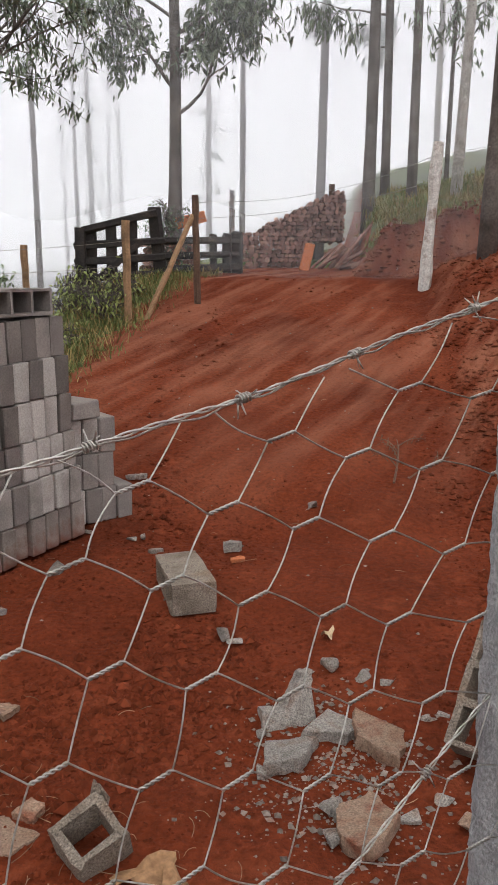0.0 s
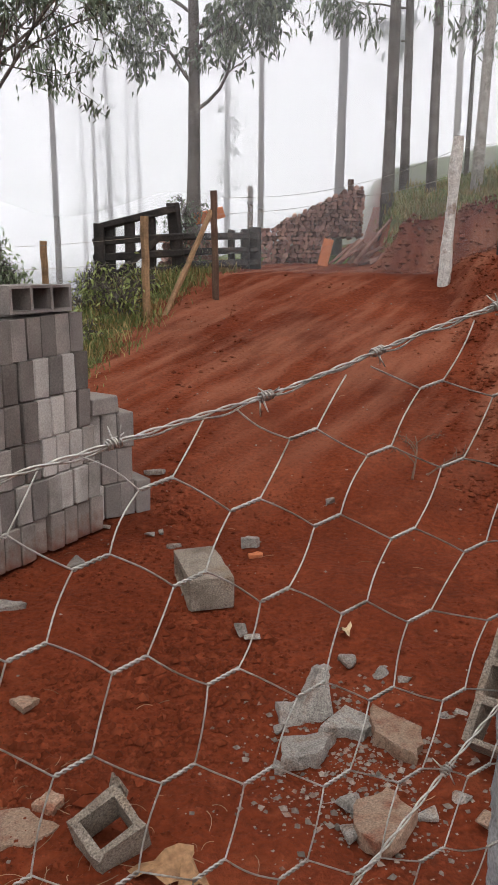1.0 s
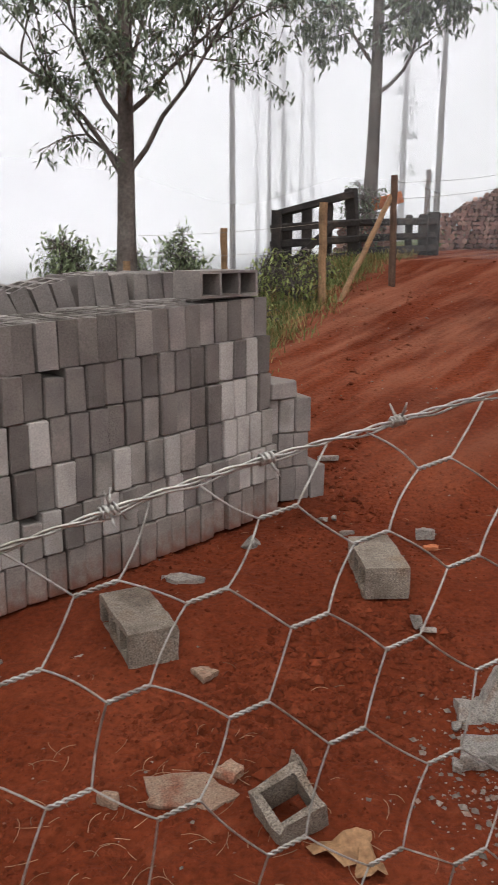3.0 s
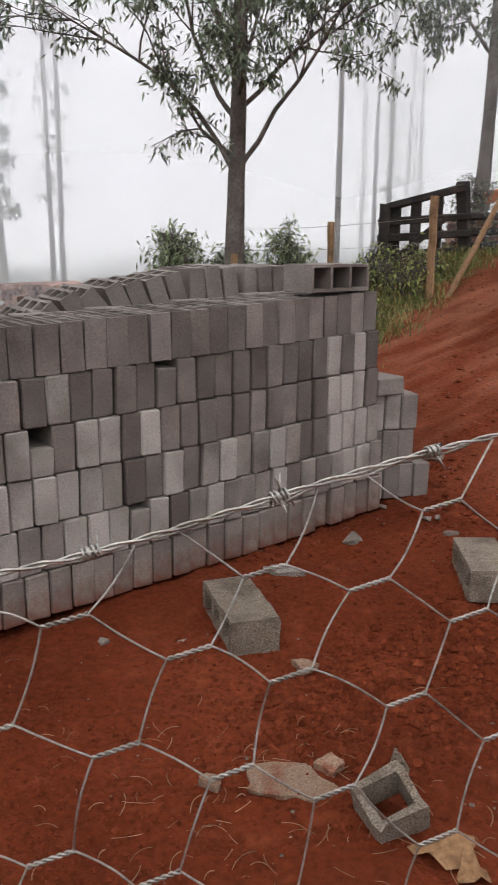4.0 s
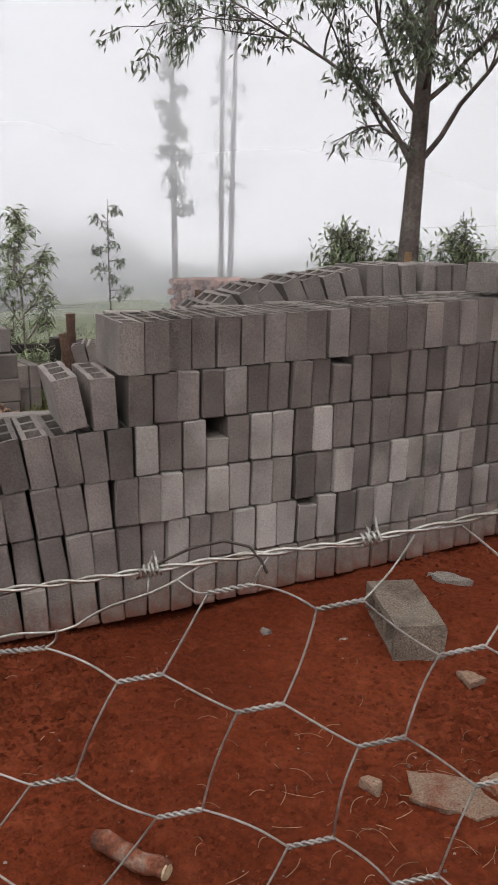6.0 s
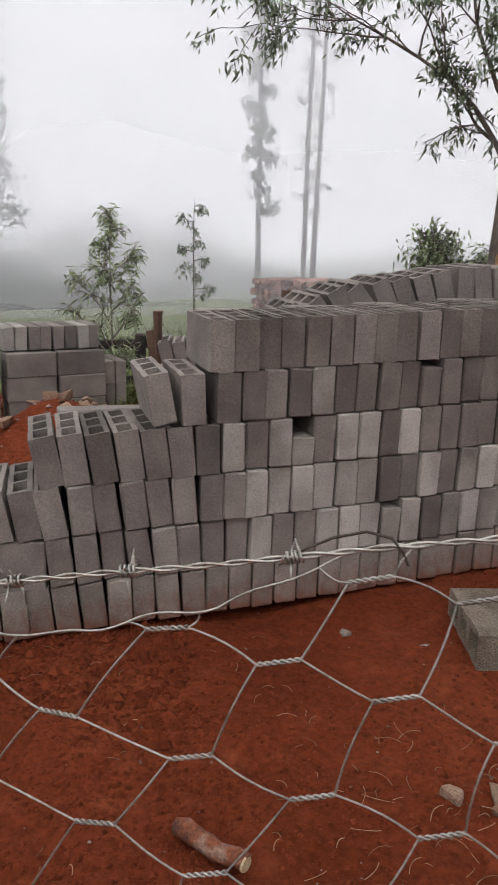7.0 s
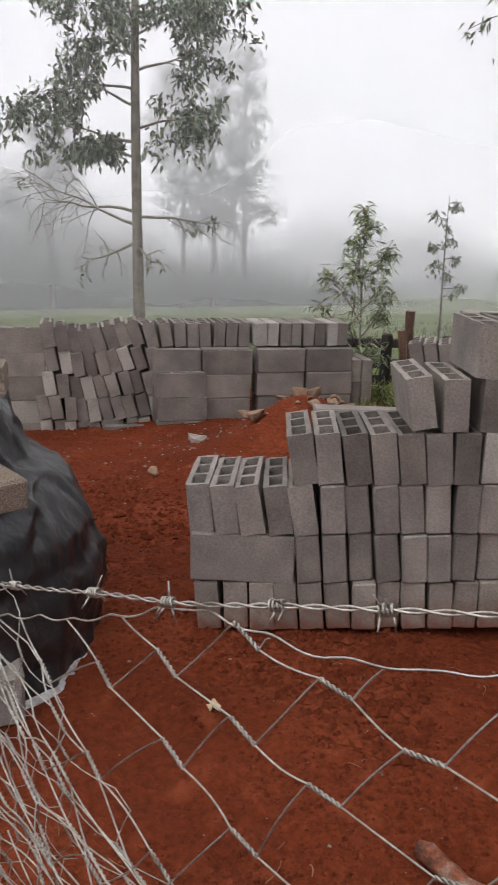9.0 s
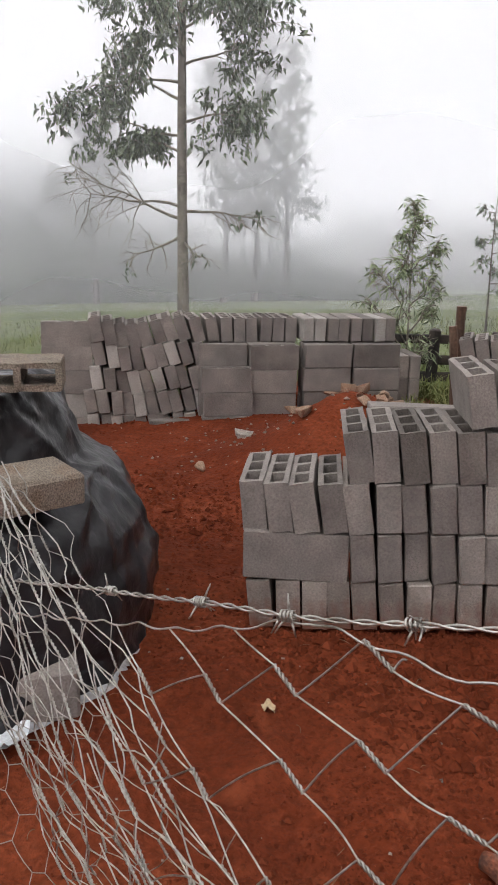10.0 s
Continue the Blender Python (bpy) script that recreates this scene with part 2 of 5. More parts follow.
def haze_sheet(name, alpha, ground=0.42, tint=HAZE):
    """Haze painted on a sheet, partly see-through; vertical normals gather skylight from above."""
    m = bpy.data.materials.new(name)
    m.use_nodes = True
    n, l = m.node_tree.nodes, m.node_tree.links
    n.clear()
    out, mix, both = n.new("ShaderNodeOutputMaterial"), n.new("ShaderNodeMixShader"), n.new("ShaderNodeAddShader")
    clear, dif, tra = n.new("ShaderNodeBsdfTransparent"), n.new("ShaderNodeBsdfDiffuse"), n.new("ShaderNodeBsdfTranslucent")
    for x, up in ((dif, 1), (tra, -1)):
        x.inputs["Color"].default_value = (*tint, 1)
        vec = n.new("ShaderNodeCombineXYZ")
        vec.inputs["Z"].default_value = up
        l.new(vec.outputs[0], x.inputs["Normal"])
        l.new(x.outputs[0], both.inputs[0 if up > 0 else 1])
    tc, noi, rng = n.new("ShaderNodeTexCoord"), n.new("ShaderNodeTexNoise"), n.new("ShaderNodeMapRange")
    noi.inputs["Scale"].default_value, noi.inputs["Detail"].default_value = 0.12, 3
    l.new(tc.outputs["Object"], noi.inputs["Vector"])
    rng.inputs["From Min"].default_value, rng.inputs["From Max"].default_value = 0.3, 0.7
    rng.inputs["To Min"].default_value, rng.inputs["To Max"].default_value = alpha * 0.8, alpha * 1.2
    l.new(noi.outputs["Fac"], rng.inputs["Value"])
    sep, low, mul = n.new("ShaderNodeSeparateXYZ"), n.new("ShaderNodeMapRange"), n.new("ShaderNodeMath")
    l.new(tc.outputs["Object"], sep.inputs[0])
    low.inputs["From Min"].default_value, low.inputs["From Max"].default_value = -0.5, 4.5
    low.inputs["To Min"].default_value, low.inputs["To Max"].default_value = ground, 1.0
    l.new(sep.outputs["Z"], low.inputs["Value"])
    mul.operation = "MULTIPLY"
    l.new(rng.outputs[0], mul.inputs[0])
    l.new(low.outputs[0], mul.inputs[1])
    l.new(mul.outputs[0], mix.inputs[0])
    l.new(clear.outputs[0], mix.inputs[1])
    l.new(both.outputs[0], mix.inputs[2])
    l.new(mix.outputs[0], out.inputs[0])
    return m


def fade_crest(m, low, high, top):
    """Haze painted as transparency towards a slope's crest; second texture coordinate runs up it."""
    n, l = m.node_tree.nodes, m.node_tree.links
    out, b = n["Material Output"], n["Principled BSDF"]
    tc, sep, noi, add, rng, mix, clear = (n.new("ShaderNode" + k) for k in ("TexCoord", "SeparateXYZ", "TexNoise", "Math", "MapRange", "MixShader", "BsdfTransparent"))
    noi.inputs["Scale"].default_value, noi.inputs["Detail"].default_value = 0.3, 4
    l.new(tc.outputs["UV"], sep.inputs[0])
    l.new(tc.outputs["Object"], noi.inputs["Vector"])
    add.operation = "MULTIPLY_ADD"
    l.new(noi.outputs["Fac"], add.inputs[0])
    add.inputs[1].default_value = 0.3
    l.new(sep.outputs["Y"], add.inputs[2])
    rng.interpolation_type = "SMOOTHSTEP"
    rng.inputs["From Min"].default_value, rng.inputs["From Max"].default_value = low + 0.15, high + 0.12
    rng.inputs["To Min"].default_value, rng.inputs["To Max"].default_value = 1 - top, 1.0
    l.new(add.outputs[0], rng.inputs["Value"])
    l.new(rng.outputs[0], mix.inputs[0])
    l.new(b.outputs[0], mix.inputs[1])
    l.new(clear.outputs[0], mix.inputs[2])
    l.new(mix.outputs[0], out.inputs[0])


# haze put into each slope's transparency: where it starts, ends, opacity below
fade_crest(M_HILL, 0.35, 0.86, 0.85)
fade_crest(M_WOODS, 0.28, 0.88, 0.95)
fade_crest(M_RISE, 0.1, 0.85, 0.8)


# ---------------------------------------------------------------- mesh helpers
def mesh(name, verts, faces, mat, smooth=False):
    me = bpy.data.meshes.new(name)
    me.from_pydata([tuple(v) for v in verts], [], faces)
    me.materials.append(mat)
    if smooth:
        me.polygons.foreach_set("use_smooth", [True] * len(me.polygons))
    me.update()
    return me


def part(name, me, parent=None, label="", at=None):
    """Links a mesh as one object, under a thing or part where one is given."""
    ob = new(name, me)
    if at is not None:
        ob.matrix_basis = at
    if parent is not None:
        ob.parent = parent
    if label:
        tagged(ob, label)
    return ob


def empty(name, at, label, category, group="", kind=""):
    ob = new(name)
    ob.matrix_basis = at
    ob.empty_display_size = 0.1
    return tagged(ob, label, category, group, kind)


class Soup:
    """Vertices and faces that are gathered into one mesh."""
    def __init__(self):
        self.v, self.f = [], []

    def add(self, verts, faces, m=None):
        k = len(self.v)
        self.v += [m @ Vector(p) for p in verts] if m is not None else [Vector(p) for p in verts]
        self.f += [[i + k for i in f] for f in faces]

    def tube(self, pts, radii, sides=6, caps=True):
        pts = [Vector(p) for p in pts]
        if not isinstance(radii, (list, tuple)):
            radii = [radii] * len(pts)
        k = len(self.v)
        up = None
        for i, p in enumerate(pts):
            d = (pts[min(i + 1, len(pts) - 1)] - pts[max(i - 1, 0)]).normalized()
            if up is None:
                up = d.orthogonal().normalized()
            up = (up - d * up.dot(d)).normalized()
            side = d.cross(up)
            for j in range(sides):
                a = 2 * math.pi * j / sides
                self.v.append(p + (up * math.cos(a) + side * math.sin(a)) * radii[i])
        for i in range(len(pts) - 1):
            for j in range(sides):
                a, b = k + i * sides + j, k + i * sides + (j + 1) % sides
                self.f.append([a, b, b + sides, a + sides])
        if caps:
            self.f.append([k + j for j in range(sides)][::-1])
            self.f.append([k + (len(pts) - 1) * sides + j for j in range(sides)])

    def done(self, name, mat, smooth=False):
        return mesh(name, self.v, self.f, mat, smooth)


def chamfer_box(sx, sy, sz, c=0.006, rng=None, jit=0.0):
    """A box on z = 0 .. sz, centred in x and y, with cut edges and slightly uneven corners."""
    vs, idx = [], {}
    for ix in (-1, 1):
        for iy in (-1, 1):
            for iz in (-1, 1):
                j = Vector([rng.uniform(-jit, jit) for _ in range(3)]) if rng else Vector()
                cc = c * (rng.uniform(0.5, 2.2) if rng else 1)
                for ax in range(3):
                    p = Vector((ix * sx / 2, iy * sy / 2, sz / 2 + iz * sz / 2))
                    for o, sg in ((0, ix), (1, iy), (2, iz)):
                        if o != ax:
                            p[o] -= sg * cc
                    idx[(ix, iy, iz, ax)] = len(vs)
                    vs.append(p + j)
    fs = []
    for ax in range(3):
        o1, o2 = [a for a in range(3) if a != ax]
        for sg in (-1, 1):
            ring = []
            for s1, s2 in ((-1, -1), (1, -1), (1, 1), (-1, 1)):
                k = [0, 0, 0]
                k[ax], k[o1], k[o2] = sg, s1, s2
                ring.append(idx[(*k, ax)])
            fs.append(ring if (sg > 0) == (ax != 1) else ring[::-1])
    for ax in range(3):
        o1, o2 = [a for a in range(3) if a != ax]
        for s1 in (-1, 1):
            for s2 in (-1, 1):
                q = []
                for sa, face in ((-1, o1), (-1, o2), (1, o2), (1, o1)):
                    k = [0, 0, 0]
                    k[ax], k[o1], k[o2] = sa, s1, s2
                    q.append(idx[(*k, face)])
                fs.append(q)
    for ix in (-1, 1):
        for iy in (-1, 1):
            for iz in (-1, 1):
                fs.append([idx[(ix, iy, iz, a)] for a in range(3)])
    return vs, fs


def tidy(me):
    bm = bmesh.new()
    bm.from_mesh(me)
    bmesh.ops.recalc_face_normals(bm, faces=bm.faces)
    bm.to_mesh(me)
    bm.free()
    return me


def hollow_block(w, h, l, wall, web, cells, rng, jit=0.002, closed=False):
    """A hollow concrete block, l along y, cells standing open along z from 0 to h; closed: only at h."""
    xs = [-w / 2, -w / 2 + wall, w / 2 - wall, w / 2]
    cell = (l - 2 * wall - (cells - 1) * web) / cells
    ys = [-l / 2]
    y = -l / 2 + wall
    for _ in range(cells):
        ys += [y, y + cell]
        y += cell + web
    ys.append(l / 2)
    vs, fs, n = [], [], len(ys)
    for z in (0, h):
        for x in xs:
            for yy in ys:
                vs.append(Vector((x, yy, z)) + Vector([rng.uniform(-jit, jit) for _ in range(3)]))
    at = lambda i, j, k: k * 4 * n + i * n + j
    hole = lambda i, j: i == 1 and j % 2 == 1
    for i in range(3):
        for j in range(n - 1):
            if not hole(i, j) or closed:
                for k in ((0,) if hole(i, j) else (0, 1)):
                    fs.append([at(i, j, k), at(i + 1, j, k), at(i + 1, j + 1, k), at(i, j + 1, k)])
            if hole(i, j):
                for a, b in (((i, j), (i + 1, j)), ((i + 1, j), (i + 1, j + 1)), ((i + 1, j + 1), (i, j + 1)), ((i, j + 1), (i, j))):
                    fs.append([at(*a, 0), at(*b, 0), at(*b, 1), at(*a, 1)])
    for i in range(3):
        for j in (0, n - 1):
            fs.append([at(i, j, 0), at(i + 1, j, 0), at(i + 1, j, 1), at(i, j, 1)])
    for j in range(n - 1):
        for i in (0, 3):
            fs.append([at(i, j, 0), at(i, j + 1, 0), at(i, j + 1, 1), at(i, j, 1)])
    return vs, fs


# ---------------------------------------------------------------- ground
def smooth(a, b, x):  # smoothstep
    t = min(1.0, max(0.0, (x - a) / (b - a)))
    return t * t * (3 - 2 * t)


def ground_z(x, y):
    """Height of the yard: level by the fence, a ramp climbing ahead, a cut bank to the right, falling away behind the stacks."""
    z = 0.05 * max(0.0, min(y, 4.0) - 2.2)
    ramp = smooth(-4.2, -1.4, x - 0.10 * y + 0.6)
    z += ramp * (0.265 * max(0.0, min(y, 8.8) - 4.0) + 0.05 * max(0.0, min(y, 40.0) - 8.8))
    edge = 1.15 + 0.10 * max(0.0, y - 2.0)
    z += 0.42 * max(0.0, min(x - edge, 1.6)) * smooth(1.5, 4.0, y) * (1 - smooth(9, 12, y))
    z += (0.6 + 0.13 * max(0.0, min(y, 16.0) - 10.0)) * smooth(9.55, 9.72, y - 0.1 * x + 0.14 * noise.noise(Vector((x * 2.3, 0, 2)))) * smooth(1.2, 1.7, x - 0.10 * (y - 9.5))
    z += 0.22 * max(0.0, min(x, 9.0) - 1.7) * smooth(9.7, 11.0, y - 0.1 * x)
    z -= 0.03 * max(0.0, -x - 3.0) + 0.02 * max(0.0, -x - 8.0)
    z += 0.42 * math.exp(-(((x + 4.25) / 0.55) ** 2 + ((y - 3.15) / 0.6) ** 2))
    far = math.hypot(x, y)
    if far > 45:
        z = z * (1 - smooth(45, 90, far)) - 6.0 * smooth(45, 90, far)
    return z


def grassy(x, y):
    """Where turf or weeds cover the soil."""
    j = 0.35 * noise.noise(Vector((x * 1.7, y * 1.7, 7)))
    if y > 4.9 and x < -1.75 + 0.27 * (y - 5.0) + j * 0.6 and y > 1.3 * x + 5:
        return True
    if (x + 5.11) * -0.917 + (y - 4.40) * 0.40 > 1.3 + j and x < -2.5:
        return True
    return (y > 11.3 + j and x < 1.3) or (y - 0.1 * x > 9.75 + j * 0.3 and x - 0.12 * (y - 9.5) > 1.5) or math.hypot(x, y) > 20


def rough_z(x, y, near=1.0):
    n = noise.noise(Vector((x * 1.1, y * 1.1, 0))) * 0.035
    n += noise.noise(Vector((x * 4.3, y * 4.3, 3))) * 0.022
    n += noise.noise(Vector((x * 13, y * 13, 5))) * 0.013
    n += 0.022 * noise.noise(Vector(((x * 0.8 - y * 0.6) * 3.2, (x * 0.6 + y * 0.8) * 0.5, 1))) * smooth(4.5, 6.0, y)
    n += noise.noise(Vector((x * 31, y * 31, 9))) * 0.004
    slope = smooth(0.0, 0.6, x - 1.05 - 0.10 * max(0.0, y - 2.0)) * smooth(1.5, 4.0, y) * (1 - smooth(9.8, 10.2, y))
    n *= 1 - 0.35 * smooth(4.5, 5.5, y) + 1.3 * slope
    n += slope * 0.05 * abs(noise.noise(Vector((x * 6, y * 6, 12))))
    cut = smooth(-0.35, 0.0, y - 0.1 * x - 9.63) * (1 - smooth(0.0, 0.3, y - 0.1 * x - 9.63)) * smooth(1.1, 1.6, x)
    n += cut * (0.13 * noise.noise(Vector((x * 3.5, y * 3.5, 31))) + 0.09 * noise.noise(Vector((x * 9, y * 9, 33))))
    return ground_z(x, y) + n * near


def build_ground():
    cx, cy = -0.8, 0.2
    radii, r = [], 0.25
    while r < 1500:
        radii.append(r)
        r *= 1.005 if 9.3 < r < 10.6 else 1.013 if r < 14 else 1.08
    turns = 720
    vs = [(cx, cy, ground_z(cx, cy))]
    for r in radii:
        fade = 1.0 if r < 14 else 0.0
        for k in range(turns):
            a = 2 * math.pi * k / turns
            x, y = cx + r * math.cos(a), cy + r * math.sin(a)
            vs.append((x, y, rough_z(x, y, fade) if r < 14 else ground_z(x, y)))
    fs = [[0, 1 + k, 1 + (k + 1) % turns] for k in range(turns)]
    for i in range(len(radii) - 1):
        for k in range(turns):
            a, b = 1 + i * turns + k, 1 + i * turns + (k + 1) % turns
            fs.append([a, a + turns, b + turns, b])
    me = mesh("ground", vs, fs, M_SOIL, True)
    me.materials.append(M_TURF)
    me.polygons.foreach_set("material_index", [int(grassy(vs[f[0]][0], vs[f[0]][1])) for f in fs])
    return me


ground = tagged(new("ground", build_ground()), "bare trampled red clay ground with scattered rubble", "ground", kind="structure")


# ---------------------------------------------------------------- fog sheets and distant hills
# curved upright sheet that stands in for a depth of fog
def fog_sheet(radius, alpha, low=-8.0, high=45.0, ground=0.42, tint=HAZE):
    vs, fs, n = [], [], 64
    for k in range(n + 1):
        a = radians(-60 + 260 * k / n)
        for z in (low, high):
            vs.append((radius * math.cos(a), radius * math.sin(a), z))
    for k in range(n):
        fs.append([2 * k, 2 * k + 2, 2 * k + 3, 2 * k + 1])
    ob = new("fog_sheet", mesh("fog_sheet", vs, fs, haze_sheet("fog_veil", alpha, ground, tint), True))
    return tagged(ob, "curved translucent sheet standing in for pale morning fog", "fog", kind="structure")


# haze added as ever denser sheets between the layers of trees
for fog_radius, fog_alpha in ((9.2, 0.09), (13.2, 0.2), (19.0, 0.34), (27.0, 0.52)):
    fog_sheet(fog_radius, fog_alpha)
# densest sheet, painted haze over the far horizon
fog_sheet(60.0, 0.8, -14.0, 60.0, 1.15, (0.81, 0.805, 0.825))


def hill(name, bearing, dist, width, height, seed, mat=M_HILL):
    """A wooded rise with an uneven skyline, lying across the view at that bearing (degrees to the left of straight ahead)."""
    vs, fs, nx, ny = [], [], 120, 24
    for j in range(ny + 1):
        for i in range(nx + 1):
            u, v = i / nx * 2 - 1, j / ny
            top = -1 + (height + 1) * (0.5 + 0.5 * math.cos(math.pi * u)) ** 1.7 + 0.5 * noise.noise(Vector((u * 4, seed, 0))) + 0.22 * noise.noise(Vector((u * 16, seed, 4))) + 0.12 * noise.noise(Vector((u * 48, seed, 4)))
            vs.append((dist * (1 + 0.1 * v) * math.sin(u * width / dist), dist * (1 + 0.1 * v) * math.cos(u * width / dist), -8 + (top + 8) * math.sin(v * math.pi / 2)))
    for j in range(ny):
        for i in range(nx):
            a = j * (nx + 1) + i
            fs.append([a, a + 1, a + nx + 2, a + nx + 1])
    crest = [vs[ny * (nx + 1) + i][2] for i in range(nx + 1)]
    # faces by the crest, already faded fully transparent, are left out
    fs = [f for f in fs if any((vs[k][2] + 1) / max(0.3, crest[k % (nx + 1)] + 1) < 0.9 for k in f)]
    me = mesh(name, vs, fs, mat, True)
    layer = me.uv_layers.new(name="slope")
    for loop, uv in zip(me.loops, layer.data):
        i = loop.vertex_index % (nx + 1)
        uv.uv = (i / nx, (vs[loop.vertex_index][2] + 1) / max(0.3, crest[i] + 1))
    ob = new(name, me)
    ob.matrix_basis = pose(0, 0, 0, 0, 0, bearing)
    return tagged(ob, "dark wooded hillside, its crest faded transparent as haze", "hill", kind="structure")


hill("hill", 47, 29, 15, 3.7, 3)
# added to darken the low fog ahead
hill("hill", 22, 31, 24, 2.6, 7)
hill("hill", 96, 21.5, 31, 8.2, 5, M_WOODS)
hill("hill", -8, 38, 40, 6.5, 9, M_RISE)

# ---------------------------------------------------------------- the stacks of concrete blocks
BW, BH, BL = 0.09, 0.19, 0.39
rng = random.Random(4)
SOLID, HOLLOW = [], []
for k in range(6):
    v, f = chamfer_box(BW, BL, BH, 0.0042, rng, 0.0028)
    SOLID.append([tidy(mesh("block", v, f, m)) for m in (M_BLOCK, M_PALE, M_DAMP, M_DRYING, M_SPLASHED)])
    v, f = hollow_block(BW, BH, BL, 0.019, 0.022, 3, rng)
    HOLLOW.append([tidy(mesh("hollow_block", v, f, m)) for m in (M_BLOCK, M_PALE, M_DAMP, M_DRYING, M_SPLASHED)])


class Face:
    """A stack's foot line: from its far end a towards b, with a slight bulge; blocks are laid along it."""
    def __init__(self, a, b, length, bulge):
        self.a, self.b, self.length, self.bulge = Vector((*a, 0)), Vector((*b, 0)), length, bulge

    def at(self, s):
        d = (self.b - self.a).normalized()
        inward = Vector((d.y, -d.x, 0))
        u = s / self.length
        inside = 0 < u < 1
        p = self.a + d * s - inward * (self.bulge * 4 * u * (1 - u) if inside else 0)
        d2 = (d - inward * (self.bulge * 4 * (1 - 2 * u) / self.length if inside else 0)).normalized()
        return p, d2, Vector((d2.y, -d2.x, 0))

    def lay(self, stack, s, z, depth=0.0, turn=0.0, lean=0.0, pale=False, hollow=False, across=False, on_side=False, size=1.0):
        """One block centred on s, its foot at z. lean tips it towards the near end; across: long side along the face; on_side: lying on its long side, cells facing out."""
        p, d, inw = self.at(s)
        along = math.atan2(d.y, d.x)
        mesh_data = (HOLLOW if hollow or on_side else SOLID)[rng.randrange(6)][int(pale)]
        reach = BH / 2 if on_side else BW / 2 if across else BL / 2
        c = p + inw * (depth + reach)
        m = Matrix.Translation((c.x, c.y, z)) @ Matrix.Rotation(along + turn, 4, "Z")
        if on_side:
            m = m @ Matrix.Translation((0, -BH / 2, BW / 2)) @ Matrix(((0, 1, 0, 0), (0, 0, 1, 0), (1, 0, 0, 0), (0, 0, 0, 1)))
        elif across:
            m = m @ pose(0, 0, 0, 0, 0, 90) @ pose(0, 0, 0, lean, 0, 0)
        else:
            m = m @ pose(0, 0, 0, 0, -lean, 0)
        return part("block", mesh_data, stack, at=m)


MAIN = Face((-0.90, 3.98), (-2.62, 1.52), 3.5, 0.09)
BACK = Face((-5.11, 4.40), (-5.51, 3.483), 3.0, 0.0)


def base_z(s):
    return 0.105 - 0.036 * s


def jig(a):
    return rng.uniform(-a, a)


def long_stack():
    """Six courses of blocks stood end-on, stepped down at the near end, with a stepped return at the far end."""
    stack = empty("block_stack", Matrix(), "long stack of grey hollow concrete blocks on red soil", "block stack")
    starts = [-0.06, -0.04, -0.02, 0.0, 0.01, 0.03]
    ends = [3.17, 2.86, 3.21, 2.87, 2.24, 2.22]
    # dry pale blocks, course by course, as distances along the face
    pale = ((0.4, 0.9, 2.1, 2.28), (0.12, 0.21, 0.3, 0.7, 1.01, 1.3, 1.5, 1.6, 1.7, 2.03), (0.12, 0.21, 0.3, 0.69, 1.01, 1.22, 1.61, 1.71, 1.81, 1.92, 2.02), (0.11, 0.2, 0.29, 1.35, 1.55, 1.64, 1.93, 2.14), (0.12, 0.3, 1.76), ())
    damp_odds = (0.06, 0.1, 0.22, 0.5, 0.72, 0.6)
    notches = {4: 1.30, 1: 1.42}
    for row in range(6):
        s = starts[row] + BW / 2
        while s < ends[row] - BW / 2 + 0.02:
            z = base_z(s) + row * 0.1935
            lean = -8.0 * smooth(2.1, 2.5, s) * (0.55, 0.75, 0.95, 1.1, 0.8, 0.2)[row]
            top = row == 5 or s > ends[row + 1] - 0.12
            tone = 2 if rng.random() < damp_odds[row] * (1 if s < 2.3 else 0.25) else 0
            if any(abs(s - q) < 0.047 for q in pale[row]):
                tone = 1
            elif 1 <= row <= 2 and s < 2.1 and rng.random() < 0.35:
                tone = 3
            if row == 0:
                tone = 4
            roll = lean + jig(1.1 + 1.6 * smooth(2.1, 2.5, s))
            if row == 3 and abs(s - 1.845) < 0.047:
                # a half block with a dark hole over it
                ob = MAIN.lay(stack, s, z, 0, 0, jig(0.5), 3)
                ob.matrix_basis = ob.matrix_basis @ Matrix.Diagonal((1, 1, 0.58, 1))
            else:
                ob = MAIN.lay(stack, s, z, jig(0.008) + (0.02 if rng.random() < 0.06 else 0), radians(jig(1.2)), roll, tone, top)
                if row in notches and abs(s - notches[row]) < 0.047:
                    ob.matrix_basis = ob.matrix_basis @ Matrix.Diagonal((1, 1, 0.84, 1))
            s += BW + rng.uniform(0.0005, 0.0085) + (0.006 * rng.random() if s > 2.3 else 0)
    # one long block in the second course at the near end, two tipping blocks in the fifth
    MAIN.lay(stack, 3.015, base_z(3.0) + 0.1935, 0.0, 0, 0, False, False, True)
    MAIN.lay(stack, 3.015, base_z(3.0) + 0.1935, 0.13, 0, 0, False, False, True)
    for s, lean in ((2.265, -3), (2.375, -11)):
        MAIN.lay(stack, s, base_z(2.35) + 4 * 0.1935 + (0.004 if lean > -10 else 0.012), 0, 0, lean, False, True)
    # return at the far end
    for col, rows in enumerate((3, 3, 3, 1)):
        for row in range(rows):
            MAIN.lay(stack, -0.125 - 0.088 * col, base_z(0) + 0.03 + row * 0.193, 0.05 - 0.03 * col + jig(0.006), radians(-20 + jig(2)), 0, (col, row) in ((0, 0), (1, 2), (0, 2)), False)
    p, d, inw = MAIN.at(-0.115)
    c = p + inw * 0.21
